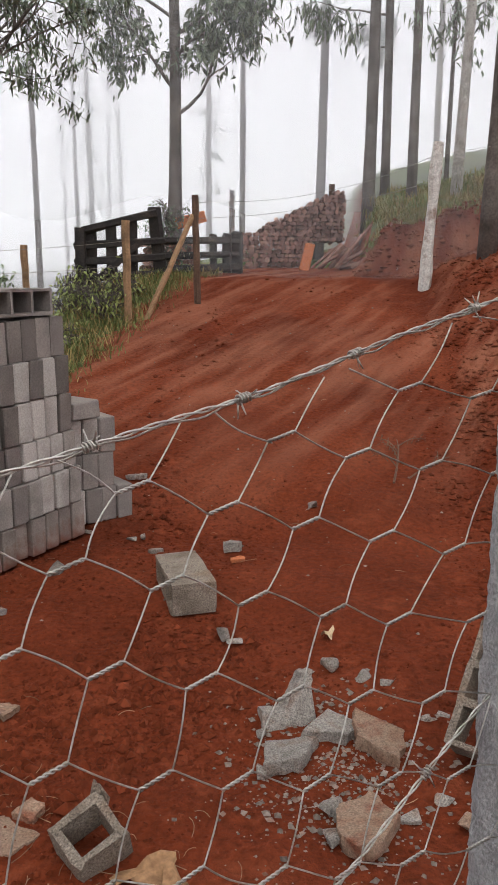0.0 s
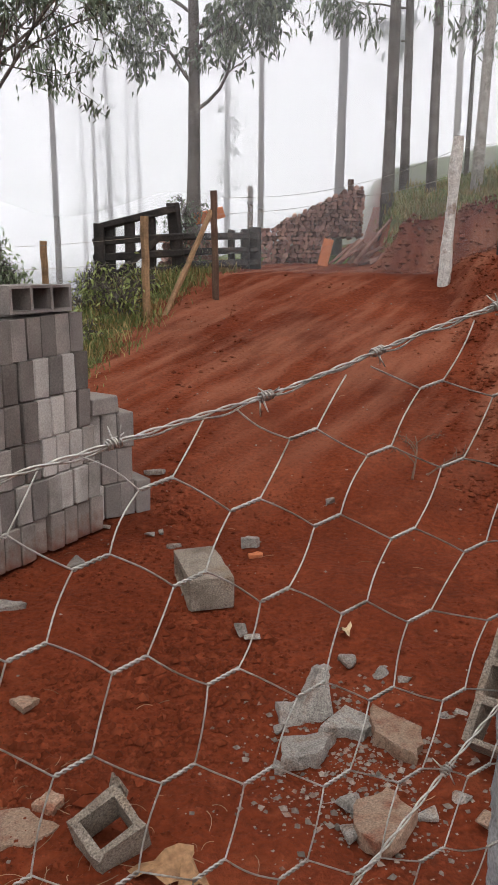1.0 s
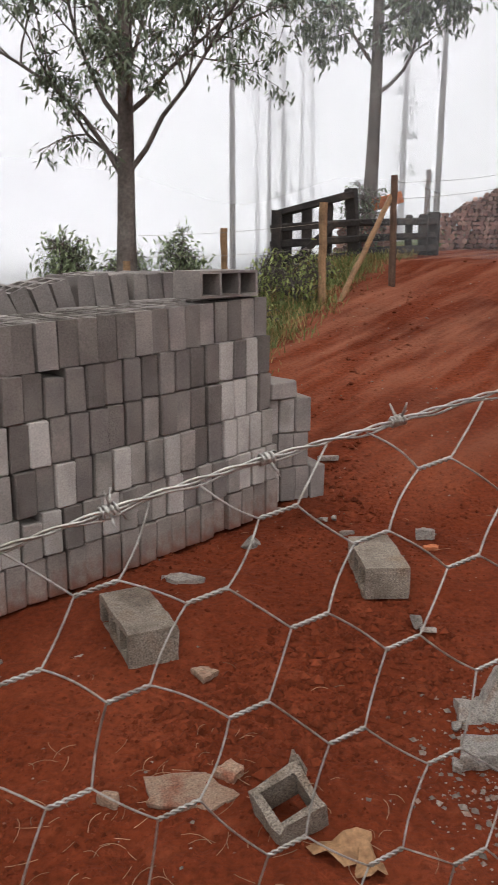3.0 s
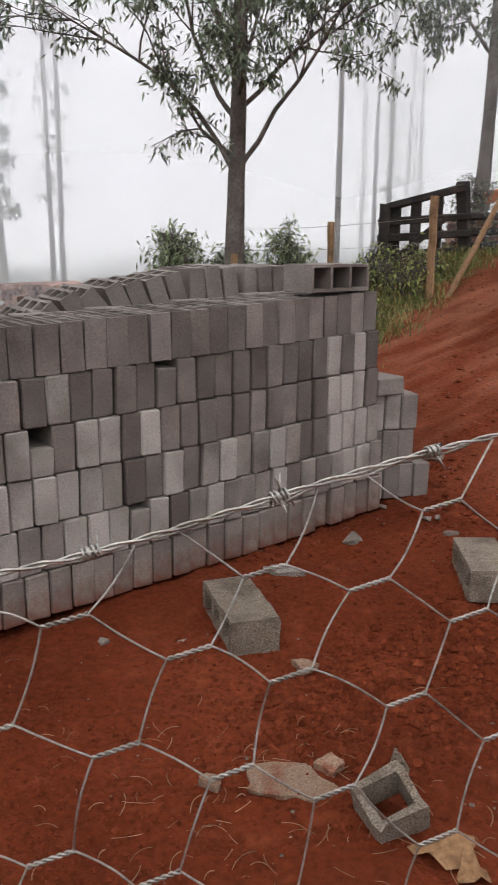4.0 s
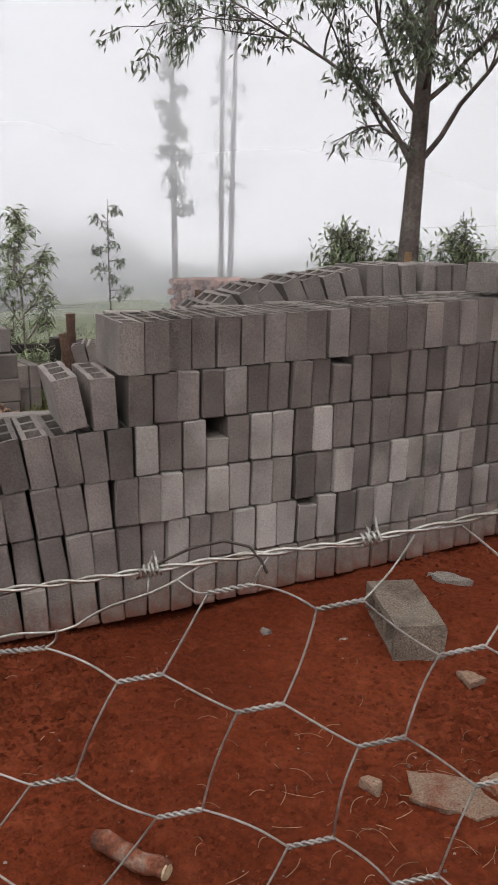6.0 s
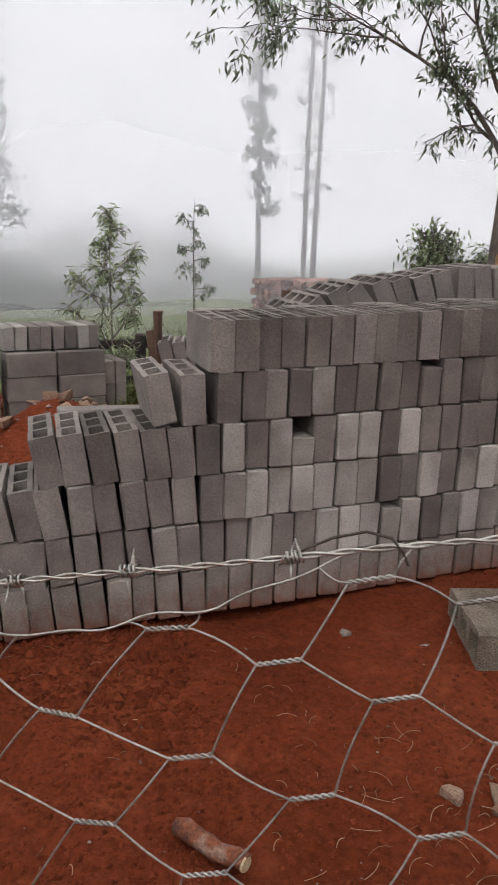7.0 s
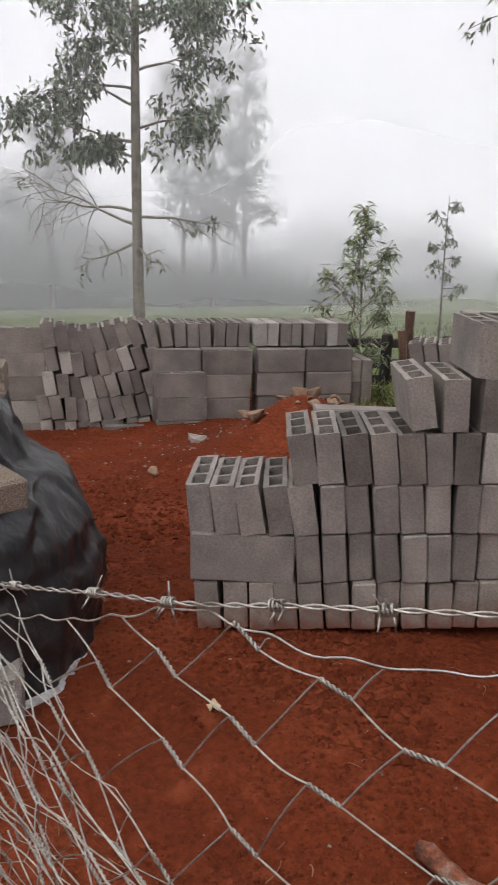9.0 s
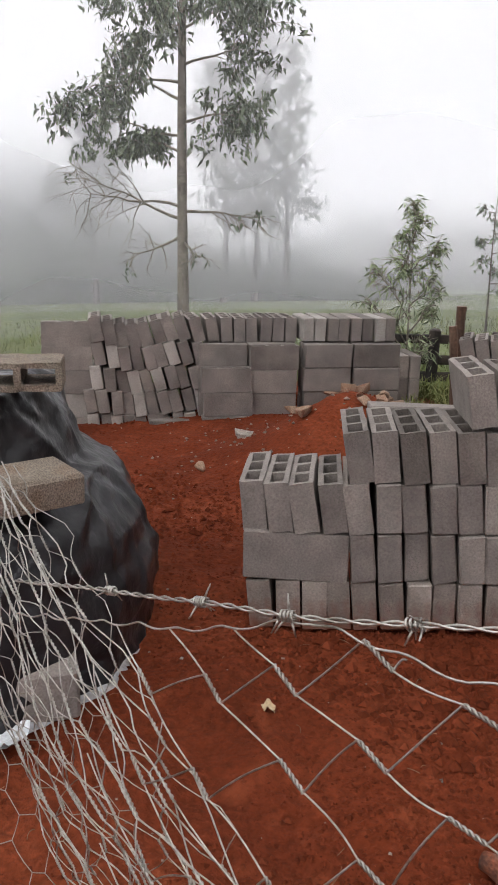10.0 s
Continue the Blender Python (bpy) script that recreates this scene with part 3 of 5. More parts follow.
    flat = Matrix.Translation((c.x, c.y, base_z(0) + 0.03 + 3 * 0.193 + 0.05)) @ Matrix.Rotation(math.atan2(d.y, d.x), 4, "Z") @ Matrix(((0, 0, 1, 0), (0, 1, 0, 0), (-1, 0, 0, 0), (0, 0, 0, 1))) @ Matrix.Translation((0, 0, -BH / 2))
    part("block", SOLID[2][0], stack, at=flat)
    # inner rows that carry the top
    for s, n in ((0.3, 6), (0.75, 6), (1.2, 6), (1.55, 6), (1.95, 6), (2.55, 4)):
        for row in range(n):
            MAIN.lay(stack, s, base_z(s) + row * 0.1935 - 0.01, BL + 0.05, 0, 0, False, False, True)
    return stack


long_stack()


def loose_block(face, s, z, label, **how):
    ob = face.lay(None, s, z, **how)
    ob.name = "concrete_block"
    return tagged(ob, label, "block", "loose concrete blocks")


top_block = loose_block(MAIN, 0.30, base_z(0) + 6 * 0.1935 + 0.004, "hollow concrete block lying on its side atop the stack", depth=0.0, on_side=True)
v, f = hollow_block(0.125, BH, BL, 0.014, 0.018, 3, random.Random(6), 0.002, True)
top_block.data = tidy(mesh("concrete_block", v, f, M_BLOCK))
top_block.matrix_basis = Matrix.Translation((0, 0, 0.0175)) @ top_block.matrix_basis


def second_stack():
    """The row behind: its top course has toppled over like dominoes."""
    stack = empty("block_stack", Matrix(), "grey block row with a toppled top course", "block stack")
    face = Face((-1.50, 4.30), (-2.60, 2.95), 1.9, 0.0)
    for row in range(6):
        for k in range(19):
            if 2 < k < 16 and row < 3 or row == 5 and k > 9 or row == 4 and k > 15:
                continue
            face.lay(stack, 0.05 + 0.094 * k, 0.06 + 0.193 * row - 0.05 * k / 19, jig(0.01), 0, jig(1))
    for k in range(17):
        u = k / 18
        lean = -3 - 34 * smooth(0.2, 0.62, u) - 32 * smooth(0.7, 0.95, u) + jig(6)
        face.lay(stack, 0.03 + 0.104 * k, 0.06 + 0.193 * 6 - 0.06 * smooth(0.2, 0.5, u) - 0.2 * smooth(0.5, 0.9, u) - 0.04, jig(0.03), radians(jig(3)), lean, False, k > 3)
    return stack


second_stack()


def back_stack():
    """The far heap: tidy courses of long faces at one end, slumped leaning blocks at the other."""
    stack = empty("block_stack", Matrix(), "low slumped stack of grey concrete blocks with leaning upper rows", "block stack")
    for row in range(4):
        for s in (0.20, 0.61):
            BACK.lay(stack, s + jig(0.008), -0.215 + 0.193 * row, jig(0.01), 0, 0, False, False, True)
            BACK.lay(stack, s, -0.215 + 0.193 * row, 0.13, 0, 0, False, False, True)
    for k in range(8):
        BACK.lay(stack, 0.06 + 0.1 * k, 0.562, 0.10 + jig(0.01), radians(jig(3)), jig(2), rng.random() < 0.1)
    for row in range(3):
        for s in (-0.05, -0.15):
            BACK.lay(stack, s, -0.12 + 0.19 * row, 0.05, 0, jig(2))
    for row in range(4):
        BACK.lay(stack, 1.05 + jig(0.015), -0.225 + 0.193 * row, -0.01, 0, 0, False, row == 3, True)
        BACK.lay(stack, 1.05, -0.225 + 0.193 * row, 0.12, 0, 0, False, False, True)
        if row < 3:
            BACK.lay(stack, 1.43 + jig(0.015), -0.2 + 0.193 * row, -0.05, 0, 0, False, row == 2, True)
        BACK.lay(stack, 1.45, -0.215 + 0.19 * row, 0.09, 0, 0, False, False, True)
    for k in range(7):
        BACK.lay(stack, 0.88 + 0.105 * k, 0.55 + jig(0.01), 0.22, radians(jig(4)), jig(3) - (9 if k == 6 else 0), False, True)
        BACK.lay(stack, 0.88 + 0.105 * k, 0.36, 0.24, 0, jig(2))
    for row in range(5):
        first = (1.68, 1.60, 1.64, 1.62, 1.64)[row]
        for k in range(int((2.58 - first) / 0.098)):
            s = first + 0.098 * k
            sag = 0.022 * math.sin(k * 0.8 + 0.6) * (0.5 + 0.25 * row)
            BACK.lay(stack, s, -0.205 + 0.187 * row + sag, 0.12 + jig(0.02), radians(jig(3)), -10 - 5 * math.sin(0.7 * k) - 1.2 * row + jig(2), rng.random() < 0.1, row == 4)
    BACK.lay(stack, 1.85, -0.24, 0.0, 0, 0, False, False, True)
    for row in range(5):
        BACK.lay(stack, 2.68 + jig(0.02), -0.24 + 0.19 * row, 0.16, radians(jig(3)), 0, row == 1, row == 4, True)
    for row in range(3):
        BACK.lay(stack, 3.25, -0.2 + 0.19 * row, 0.1, 0, 0, False, row == 2, True)
    return stack


back_stack()


def small_stack():
    stack = empty("block_stack", Matrix(), "few leaning grey blocks beside a broken stake", "block stack")
    face = Face((-3.75, 4.55), (-4.35, 4.05), 0.8, 0.0)
    for row in range(4):
        for k in range(6):
            face.lay(stack, 0.08 + 0.1 * k, 0.0 + 0.18 * row, 0, 0, -12 + jig(3), rng.random() < 0.15, row == 3)
    return stack


small_stack()


# ---------------------------------------------------------------- trees
def tree(name, base, height, r0, label, seed, limbs=(), leaf=0.1, leaves=0, mat=None, bark=None, lean=(0, 0), clump=0.07, r1=0.25, category="tree", group="", droop=0.7, wide=0.16, curl=0.05, bare=0.0, full=0.8, low=0.12):
    """Tapered trunk, limbs (height, bearing, length, rise) that fork, and a crown of single hanging leaves in clumps along the twigs."""
    r = random.Random(seed)
    thing = empty(name, pose(*base), label, category, group)
    wood, green = Soup(), Soup()
    n = 16
    trunk = []
    for i in range(n + 1):
        u = i / n
        trunk.append(Vector((lean[0] * u * height + 0.4 * r0 * math.sin(5 * u + seed), lean[1] * u * height + 0.4 * r0 * math.cos(4 * u + seed), u * height - 0.15)))
    wood.tube(trunk, [r0 * ((1 + 0.3 * math.exp(-9 * i / n)) * (1 - (1 - r1) * i / n)) * r.uniform(0.95, 1.05) for i in range(n + 1)], 12)
    tips = []

    def branch(p, d, length, rad, level):
        pts, q = [p], p.copy()
        steps = 7
        for i in range(steps):
            d = (d + Vector([r.uniform(-0.2, 0.2) for _ in range(3)]) + Vector((0, 0, curl if level == 0 else -0.05))).normalized()
            q = q + d * length / steps
            pts.append(q.copy())
            if level < 2 and i >= (2 if level == 0 else 1):
                for _ in range(2 if level == 0 else 1):
                    if r.random() < 0.8:
                        dd = (d + Vector([r.uniform(-0.9, 0.9) for _ in range(3)])).normalized()
                        branch(q.copy(), dd, length * r.uniform(0.3, 0.55), rad * (0.5 - 0.03 * i), level + 1)
        wood.tube(pts, [max(0.0035, rad * (1 - 0.8 * i / steps)) for i in range(steps + 1)], 7 if level == 0 else 4, False)
        if level >= 1:
            tips.append(pts[-1])
            if level == 2:
                tips.append(pts[-3])

    for h, bearing, length, rise in limbs:
        u = min(0.999, h / height)
        k = min(n - 1, int(u * n))
        p = trunk[k].lerp(trunk[k + 1], u * n - k)
        a = radians(bearing)
        branch(p, Vector((math.cos(a), math.sin(a), rise)).normalized(), length, max(0.01, r0 * 0.33 * (1 - 0.6 * u)), 0)
    part("trunk", wood.done("trunk", bark or M_BARK, True), thing)
    if leaves and tips:
        keep = [t for t in tips if r.random() < (full if t.z > bare else low)]
        for _ in range(leaves):
            p = r.choice(keep) + Vector((r.gauss(0, clump), r.gauss(0, clump), r.gauss(-0.3 * clump, clump * 0.8)))
            a, dr = r.uniform(0, 2 * math.pi), r.gauss(droop, 0.45)
            d = Vector((math.cos(a) * math.cos(dr), math.sin(a) * math.cos(dr), -math.sin(dr)))
            side = d.cross(Vector((r.uniform(-1, 1), r.uniform(-1, 1), r.uniform(0.2, 1)))).normalized()
            ln = leaf * r.uniform(0.6, 1.3)
            w = ln * wide * 0.5
            green.add([p, p + d * ln * 0.35 + side * w, p + d * ln + Vector((0, 0, -0.12 * ln)), p + d * ln * 0.4 - side * w], [[0, 1, 2, 3]])
        part("crown", green.done("crown", mat or M_LEAF), thing)
    return thing


def onto(x, y, dz=-0.05):
    return (x, y, ground_z(x, y) + dz)


def limbs_around(h0, h1, count, length, rise, seed, taper=0.4):
    r = random.Random(seed)
    return [(h0 + (h1 - h0) * i / max(1, count - 1), (137.5 * i + r.uniform(-30, 30) + 60 * seed) % 360, length * r.uniform(0.7, 1.2) * (1 - taper * i / count), rise * r.uniform(0.6, 1.3)) for i in range(count)]


def plant_trees():
    # the near eucalyptus behind the long stack, forked low
    tree("eucalyptus_tree", (-2.64, 6.49, 0.75), 6.0, 0.085, "dark-trunked eucalyptus with forked limbs and drooping leaves behind the stack", 11,
         [(1.42, 204, 2.1, 1.15), (1.48, 22, 2.0, 1.25), (1.55, 205, 0.7, 1.1), (1.85, 195, 1.9, 0.95), (1.95, 20, 1.7, 0.9), (2.05, 300, 0.8, 0.6), (2.15, 215, 1.7, 1.5), (2.2, 80, 1.4, 1.0), (2.4, 190, 1.6, 1.0), (2.6, 330, 1.5, 0.9), (2.8, 30, 1.7, 0.7), (3.1, 250, 1.5, 0.8), (3.4, 120, 1.5, 0.8), (3.7, 20, 1.4, 0.7), (4.0, 210, 1.5, 0.7), (4.4, 300, 1.2, 0.8), (4.8, 60, 1.2, 0.8)],
         0.074, 19000, clump=0.055, wide=0.28, bare=1.95, droop=0.85, full=0.62, low=0.22)
    tree("eucalyptus_tree", (-1.0, 10.95, 1.3), 7.5, 0.1, "tall eucalyptus with a sparse leafy crown beside the timber gate", 12,
         [(2.25, 5, 1.5, 0.6), (2.55, 190, 1.3, 1.3), (2.9, 300, 1.0, 0.7), (3.2, 10, 1.5, 0.6), (3.4, 175, 1.5, 0.8), (3.7, 60, 1.3, 0.8), (4.0, 350, 1.5, 0.6), (4.3, 200, 1.3, 0.8), (4.8, 30, 1.2, 0.7)],
         0.12, 7000, clump=0.08, wide=0.34, bare=2.4, droop=0.9, full=0.7)
    trunks = ((1.18, 13.95, 0.075, (0.002, 0), M_BARK), (1.74, 12.37, 0.085, (0.004, 0), M_BARK), (2.06, 12.83, 0.062, (-0.004, 0), M_BARK), (2.28, 11.78, 0.06, (0.006, 0.0), M_BARK),
              (3.26, 14.64, 0.05, (0.0, 0), M_PALEBARK), (2.99, 12.65, 0.03, (0.006, 0), M_BARK), (2.66, 10.66, 0.06, (0.02, 0), M_PALEBARK), (2.5, 8.65, 0.085, (0.012, 0), M_BARK))
    for k, (x, y, r, ln, bark) in enumerate(trunks):
        tree("bare_eucalyptus", onto(x, y), 13, r, "tall straight eucalyptus trunk with stripped bark on the bank", 50 + k,
             [(2.3 + 0.42 * i, 80 * i + 50 * k, 1.0, 0.1) for i in range(8)] if k in (2, 5) else (), 0.15, 2200 if k in (2, 5) else 0, bark=bark, lean=ln, r1=0.55, group="trunks on the bank", clump=0.1, droop=1.1, wide=0.26)
    tree("broadleaf_tree", (-9.63, 4.87, -0.55), 9, 0.078, "slim straight tree with airy tiers of green leaves", 21,
         [(2.35, 215, 1.7, 0.12), (2.3, 40, 0.85, 0.05), (2.0, 240, 0.7, -0.35), (2.2, 225, 1.2, 0.2), (1.95, 10, 0.6, -0.3), (3.2, 205, 1.15, 0.2), (3.35, 30, 0.8, 0.15), (3.0, 225, 0.5, 0.3), (3.6, 240, 1.0, 0.3), (3.8, 220, 1.2, 0.3), (4.0, 45, 0.95, 0.2), (4.2, 330, 0.9, 0.2), (4.4, 100, 0.9, 0.3), (4.5, 190, 1.3, 0.4), (4.7, 30, 1.0, 0.2), (4.9, 290, 1.0, 0.3), (5.1, 250, 1.2, 0.3), (5.4, 60, 1.0, 0.3), (5.8, 200, 1.1, 0.4)],
         0.1, 8500, M_LEAF, M_MIDBARK, clump=0.07, wide=0.4, droop=0.8, curl=0.03, bare=2.85, full=0.7, low=0.02)
    tree("sapling", (-5.57, 4.9, -0.2), 2.0, 0.013, "young green sapling with long drooping leaves behind the blocks", 31, limbs_around(0.45, 1.85, 13, 0.52, 1.1, 4, 0.75), 0.09, 1350, M_LEAF2, M_MIDBARK, clump=0.035, wide=0.17, droop=0.4)
    tree("sapling", (-8.81, 9.76, -0.3), 2.5, 0.02, "thin tiered sapling fading into the fog", 32, limbs_around(1.1, 2.3, 9, 0.24, 0.12, 6, 0.3), 0.08, 420, clump=0.035, wide=0.4)
    far = ((-15.74, 20.76, 17, 0.13, 1900), (-16.74, 24.95, 17, 0.14, 160), (-15.38, 23.45, 16, 0.13, 250), (-4.23, 16.45, 14, 0.1, 0), (-6.56, 29.26, 15, 0.14, 300), (-5.11, 26.49, 15, 0.14, 300), (-4.85, 31.6, 16, 0.15, 300),
           (-5.49, 26.44, 15, 0.12, 0), (-5.02, 29.58, 15, 0.14, 200), (-1.06, 21.97, 15, 0.13, 300), (-0.18, 18.0, 15, 0.11, 0))
    for k, (x, y, h, r, nl) in enumerate(far):
        if x < -10:
            x, y, r = 0.78 * x, 0.78 * y, 0.075
        else:
            r *= 0.65
        tree("far_tree", (x, y, min(0.6, ground_z(x, y)) - 0.5), h, r, "tall thin tree, pale grey in the fog", 40 + k, limbs_around(3.2, h, 44, 0.26, 0.25, k, 0.2) if nl else (), 0.15, nl * 3, group="far trees in fog", clump=0.1, wide=0.35, lean=(0.006 * ((k % 3) - 1), 0), r1=0.4)
    for k, (x, y, h) in enumerate(((-19.0, 11.2, 6.6), (-18.9, 12.1, 7.4), (-18.7, 13.0, 7.0), (-20.6, 8.2, 5.4))):
        tree("far_tree", (x, y, -1.3), h, 0.09, "broad leafy tree dissolving in the fog", 80 + k, limbs_around(2.4, h - 0.3, 16, 1.0, 0.8, k, 0.35), 0.12, 4200, group="far trees in fog", clump=0.15, wide=0.45, full=0.5)
    for k, (x, y, z, h) in enumerate(((-3.53, 7.2, 1.02, 0.62), (-2.72, 8.03, 1.05, 0.55), (-3.2, 7.9, 0.95, 0.5))):
        tree("bush", (x, y, z), h, 0.012, "small leafy green bush behind the stacks", 90 + k, limbs_around(0.1, h * 0.9, 14, 0.3, 1.1, k, 0.3), 0.075, 900, M_LEAF2, category="bush", clump=0.07, wide=0.3)


plant_trees()


# ---------------------------------------------------------------- posts, gate, logs
def post(name, a, b, r, mat, label, sides=8, flat=1.0, rough=0.06):
    """A split or round post from a to b, slightly crooked, with a worn top."""
    r_ = random.Random(int(abs(a[0] * 977 + a[1] * 131)))
    so = Soup()
    a, b = Vector(a), Vector(b)
    n = 9
    pts = [a.lerp(b, i / n) + Vector((r_.uniform(-1, 1), r_.uniform(-1, 1), 0)) * r * 0.12 for i in range(n + 1)]
    so.tube(pts, [r * (1 + r_.uniform(-rough, rough)) for i in range(n + 1)], sides)
    ob = new(name, so.done(name, mat))
    return tagged(ob, label, "post")


post("fence_post", (1.8, 8.41, 1.1), (1.88, 8.4, 2.72), 0.06, M_LIME, "whitewashed split wooden fence post in the cutting", 7, rough=0.16)
post("fence_post", (-1.12, 7.42, 0.75), (-1.12, 7.42, 1.9), 0.037, M_WOOD, "raw wooden stake beside the timber gate")
post("fence_post", (-0.51, 7.98, 0.95), (-0.53, 7.98, 2.17), 0.033, M_DARKBROWN, "brown wooden stake beside the timber gate")
post("fence_brace", (-1.03, 7.43, 0.85), (-0.55, 7.98, 1.98), 0.028, M_WOOD, "raw wooden brace leaning against the stake")
post("fence_post", (-2.12, 7.71, 0.7), (-2.13, 7.71, 1.69), 0.034, M_WOOD, "short wooden stake in weeds")
post("fence_post", (1.24, 12.44, 1.9), (1.23, 12.44, 2.7), 0.045, M_DARKBROWN, "weathered fence post beside the log pile")
post("fence_post", (-0.3, 14.0, 1.9), (-0.3, 14.0, 2.75), 0.045, M_DARKBROWN, "weathered fence post fading into fog")
post("fence_post", (-3.18, 4.18, 0.2), (-3.18, 4.18, 1.16), 0.03, M_DARKBROWN, "dark wooden stake behind the stack")
post("fence_post", (-4.41, 4.31, -0.1), (-4.42, 4.29, 0.93), 0.035, M_DARKBROWN, "dark weathered stake beside the small stack")
post("fence_post", (-4.12, 4.02, -0.1), (-4.19, 3.97, 0.83), 0.03, M_DARKBROWN, "short leaning stake beside the small stack")
post("fence_post", (-2.55, 6.2, 0.6), (-2.55, 6.2, 1.40), 0.03, M_WOOD, "short wooden stake behind the stack")


def timber(parent, name, a, b, w, h, mat):
    """A sawn beam between two points."""
    a, b = Vector(a), Vector(b)
    v, f = chamfer_box(w, h, (b - a).length, 0.01, random.Random(len(bpy.data.objects)), 0.008)
    q = (b - a).to_track_quat("Z", "Y").to_matrix().to_4x4()
    return part(name, tidy(mesh(name, v, f, mat)), parent, at=Matrix.Translation(a) @ q)


def corral():
    gate = empty("timber_gate", Matrix(), "heavy blackened timber corral gate with stout posts", "gate")
    for x, y, top, w in ((-1.82, 8.78, 1.9, 0.15), (-1.72, 8.84, 1.87, 0.1), (-1.5, 8.86, 1.97, 0.09), (-1.29, 8.95, 1.98, 0.1)):
        timber(gate, "post", (x, y, 0.95), (x + 0.01, y, top), w, 0.11, M_DARKWOOD)
    timber(gate, "post", (-0.95, 9.0, 1.0), (-1.05, 9.02, 2.13), 0.14, 0.12, M_DARKWOOD)
    timber(gate, "rail", (-1.78, 8.74, 1.86), (-1.0, 8.94, 2.07), 0.06, 0.075, M_DARKWOOD)
    for z in (1.72, 1.55, 1.37, 1.2):
        timber(gate, "rail", (-1.88, 8.74, z - 0.01), (-0.92, 8.94, z + 0.05), 0.06, 0.075, M_DARKWOOD)
    timber(gate, "brace", (-1.75, 8.7, 1.25), (-1.2, 8.88, 1.75), 0.05, 0.07, M_DARKWOOD)
    for x, y, top, w in ((-0.43, 9.66, 1.87, 0.08), (-0.27, 9.78, 1.88, 0.11), (-0.16, 9.9, 1.91, 0.14)):
        timber(gate, "post", (x, y, 1.1), (x, y, top), w, 0.1, M_DARKWOOD)
    for z in (1.77, 1.61, 1.46):
        timber(gate, "rail", (-0.96, 9.06, z), (-0.1, 9.9, z + 0.04), 0.055, 0.075, M_DARKWOOD)
    return gate


corral()


def rail_fence():
    fence = empty("rail_fence", Matrix(), "dark weathered post-and-rail fence at the edge of the meadow", "fence")
    a, b = Vector((-6.35, 5.22, 0)), Vector((-4.6, 6.8, 0))
    for k in range(5):
        p = a.lerp(b, k / 4)
        timber(fence, "post", (p.x, p.y, -0.2), (p.x, p.y, 0.52), 0.09, 0.09, M_DARKWOOD)
    for z in (0.42, 0.22, 0.05):
        timber(fence, "rail", (a.x, a.y, z - 0.02), (b.x, b.y, z + 0.06), 0.04, 0.09, M_DARKWOOD)


rail_fence()


def log_pile(name, x0, x1, y, z0, z1, label, r=0.055, depth=1.0, skew=0.0, ragged=0.1, wedge=0.0):
    """Short logs stacked with their cut ends facing out."""
    g = random.Random(int(x0 * 100 + 7))
    pile = empty(name, Matrix(), label, "log pile")
    so, count = Soup(), 0
    z = z0
    row = 0
    while z < z1:
        x = x0 + (row % 2) * r + g.uniform(0, 0.03)
        while x < x1 - g.uniform(0, ragged) * (z - z0) * 4:
            rr = r * g.uniform(0.6, 1.15)
            if wedge and z > z0 + (z1 - z0) * (0.25 + wedge * (x - x0) / (x1 - x0)):
                x += rr * 1.9
                continue
            yy = y + skew * (x - x0) + g.uniform(-0.05, 0.05)
            so.tube([(x, yy, z), (x + g.uniform(-0.04, 0.04), yy + depth, z + g.uniform(-0.02, 0.02))], rr, 7)
            x += rr * 1.9
        z += r * 1.55
        row += 1
    ob = part("logs", so.done("logs", M_LOG), pile)
    tagged(ob, kind="stuff")
    return pile


log_pile("log_pile", -0.1, 0.84, 10.9, 1.25, 1.96, "stacked reddish cut logs with round ends showing", 0.036, 1.0, 0.12, 0.0)
log_pile("log_pile", -1.35, -0.62, 10.1, 1.2, 1.8, "low stack of reddish cut logs behind the timber gate", 0.045, 0.6, 0.1, 0.05)
log_pile("log_pile", 0.15, 1.42, 12.2, 1.9, 2.6, "higher heap of cut logs fading into the fog", 0.036, 1.0, 0.1, 0.0, 0.85)
log_pile("log_pile", -9.3, -5.2, 12.0, -0.6, 0.72, "long low pile of reddish cut brushwood in the meadow", 0.06, 1.0, 0.15)


def split_wood():
    g = random.Random(9)
    for k in range(15):
        x, y = 0.75 + g.uniform(0, 0.65), 10.55 + g.uniform(0, 0.4)
        z = ground_z(x, y) + 0.03
        a, tilt, ln = g.uniform(-0.6, 0.6), g.uniform(0.05, 0.9), g.uniform(0.35, 0.7)
        so = Soup()
        p = Vector((x, y, z))
        d = Vector((math.cos(a) * math.cos(tilt), 0.3 * math.sin(a), math.sin(tilt)))
        so.tube([p, p + d * ln * 0.5 + Vector((0, 0, 0.01)), p + d * ln], g.uniform(0.018, 0.04), 5)
        tagged(new("split_log", so.done("split_log", M_LOG)), "split reddish log leaning on the log pile", "log", "split logs")
    v, f = chamfer_box(0.13, 0.03, 0.36, 0.006, g, 0.004)
    ob = new("roof_tile", tidy(mesh("roof_tile", v, f, M_CLAY)))
    ob.matrix_basis = pose(0.70, 10.5, ground_z(0.7, 10.5), -12, 14, 0)
    tagged(ob, "orange clay roof tile leaning against the log pile", "tile")
    ob = new("roof_tile", tidy(mesh("roof_tile", v, f, M_CLAY)))
    ob.matrix_basis = pose(-0.86, 9.6, 1.98, 0, 75, 10)
    tagged(ob, "orange clay roof tile on top of the timber gate", "tile")


split_wood()


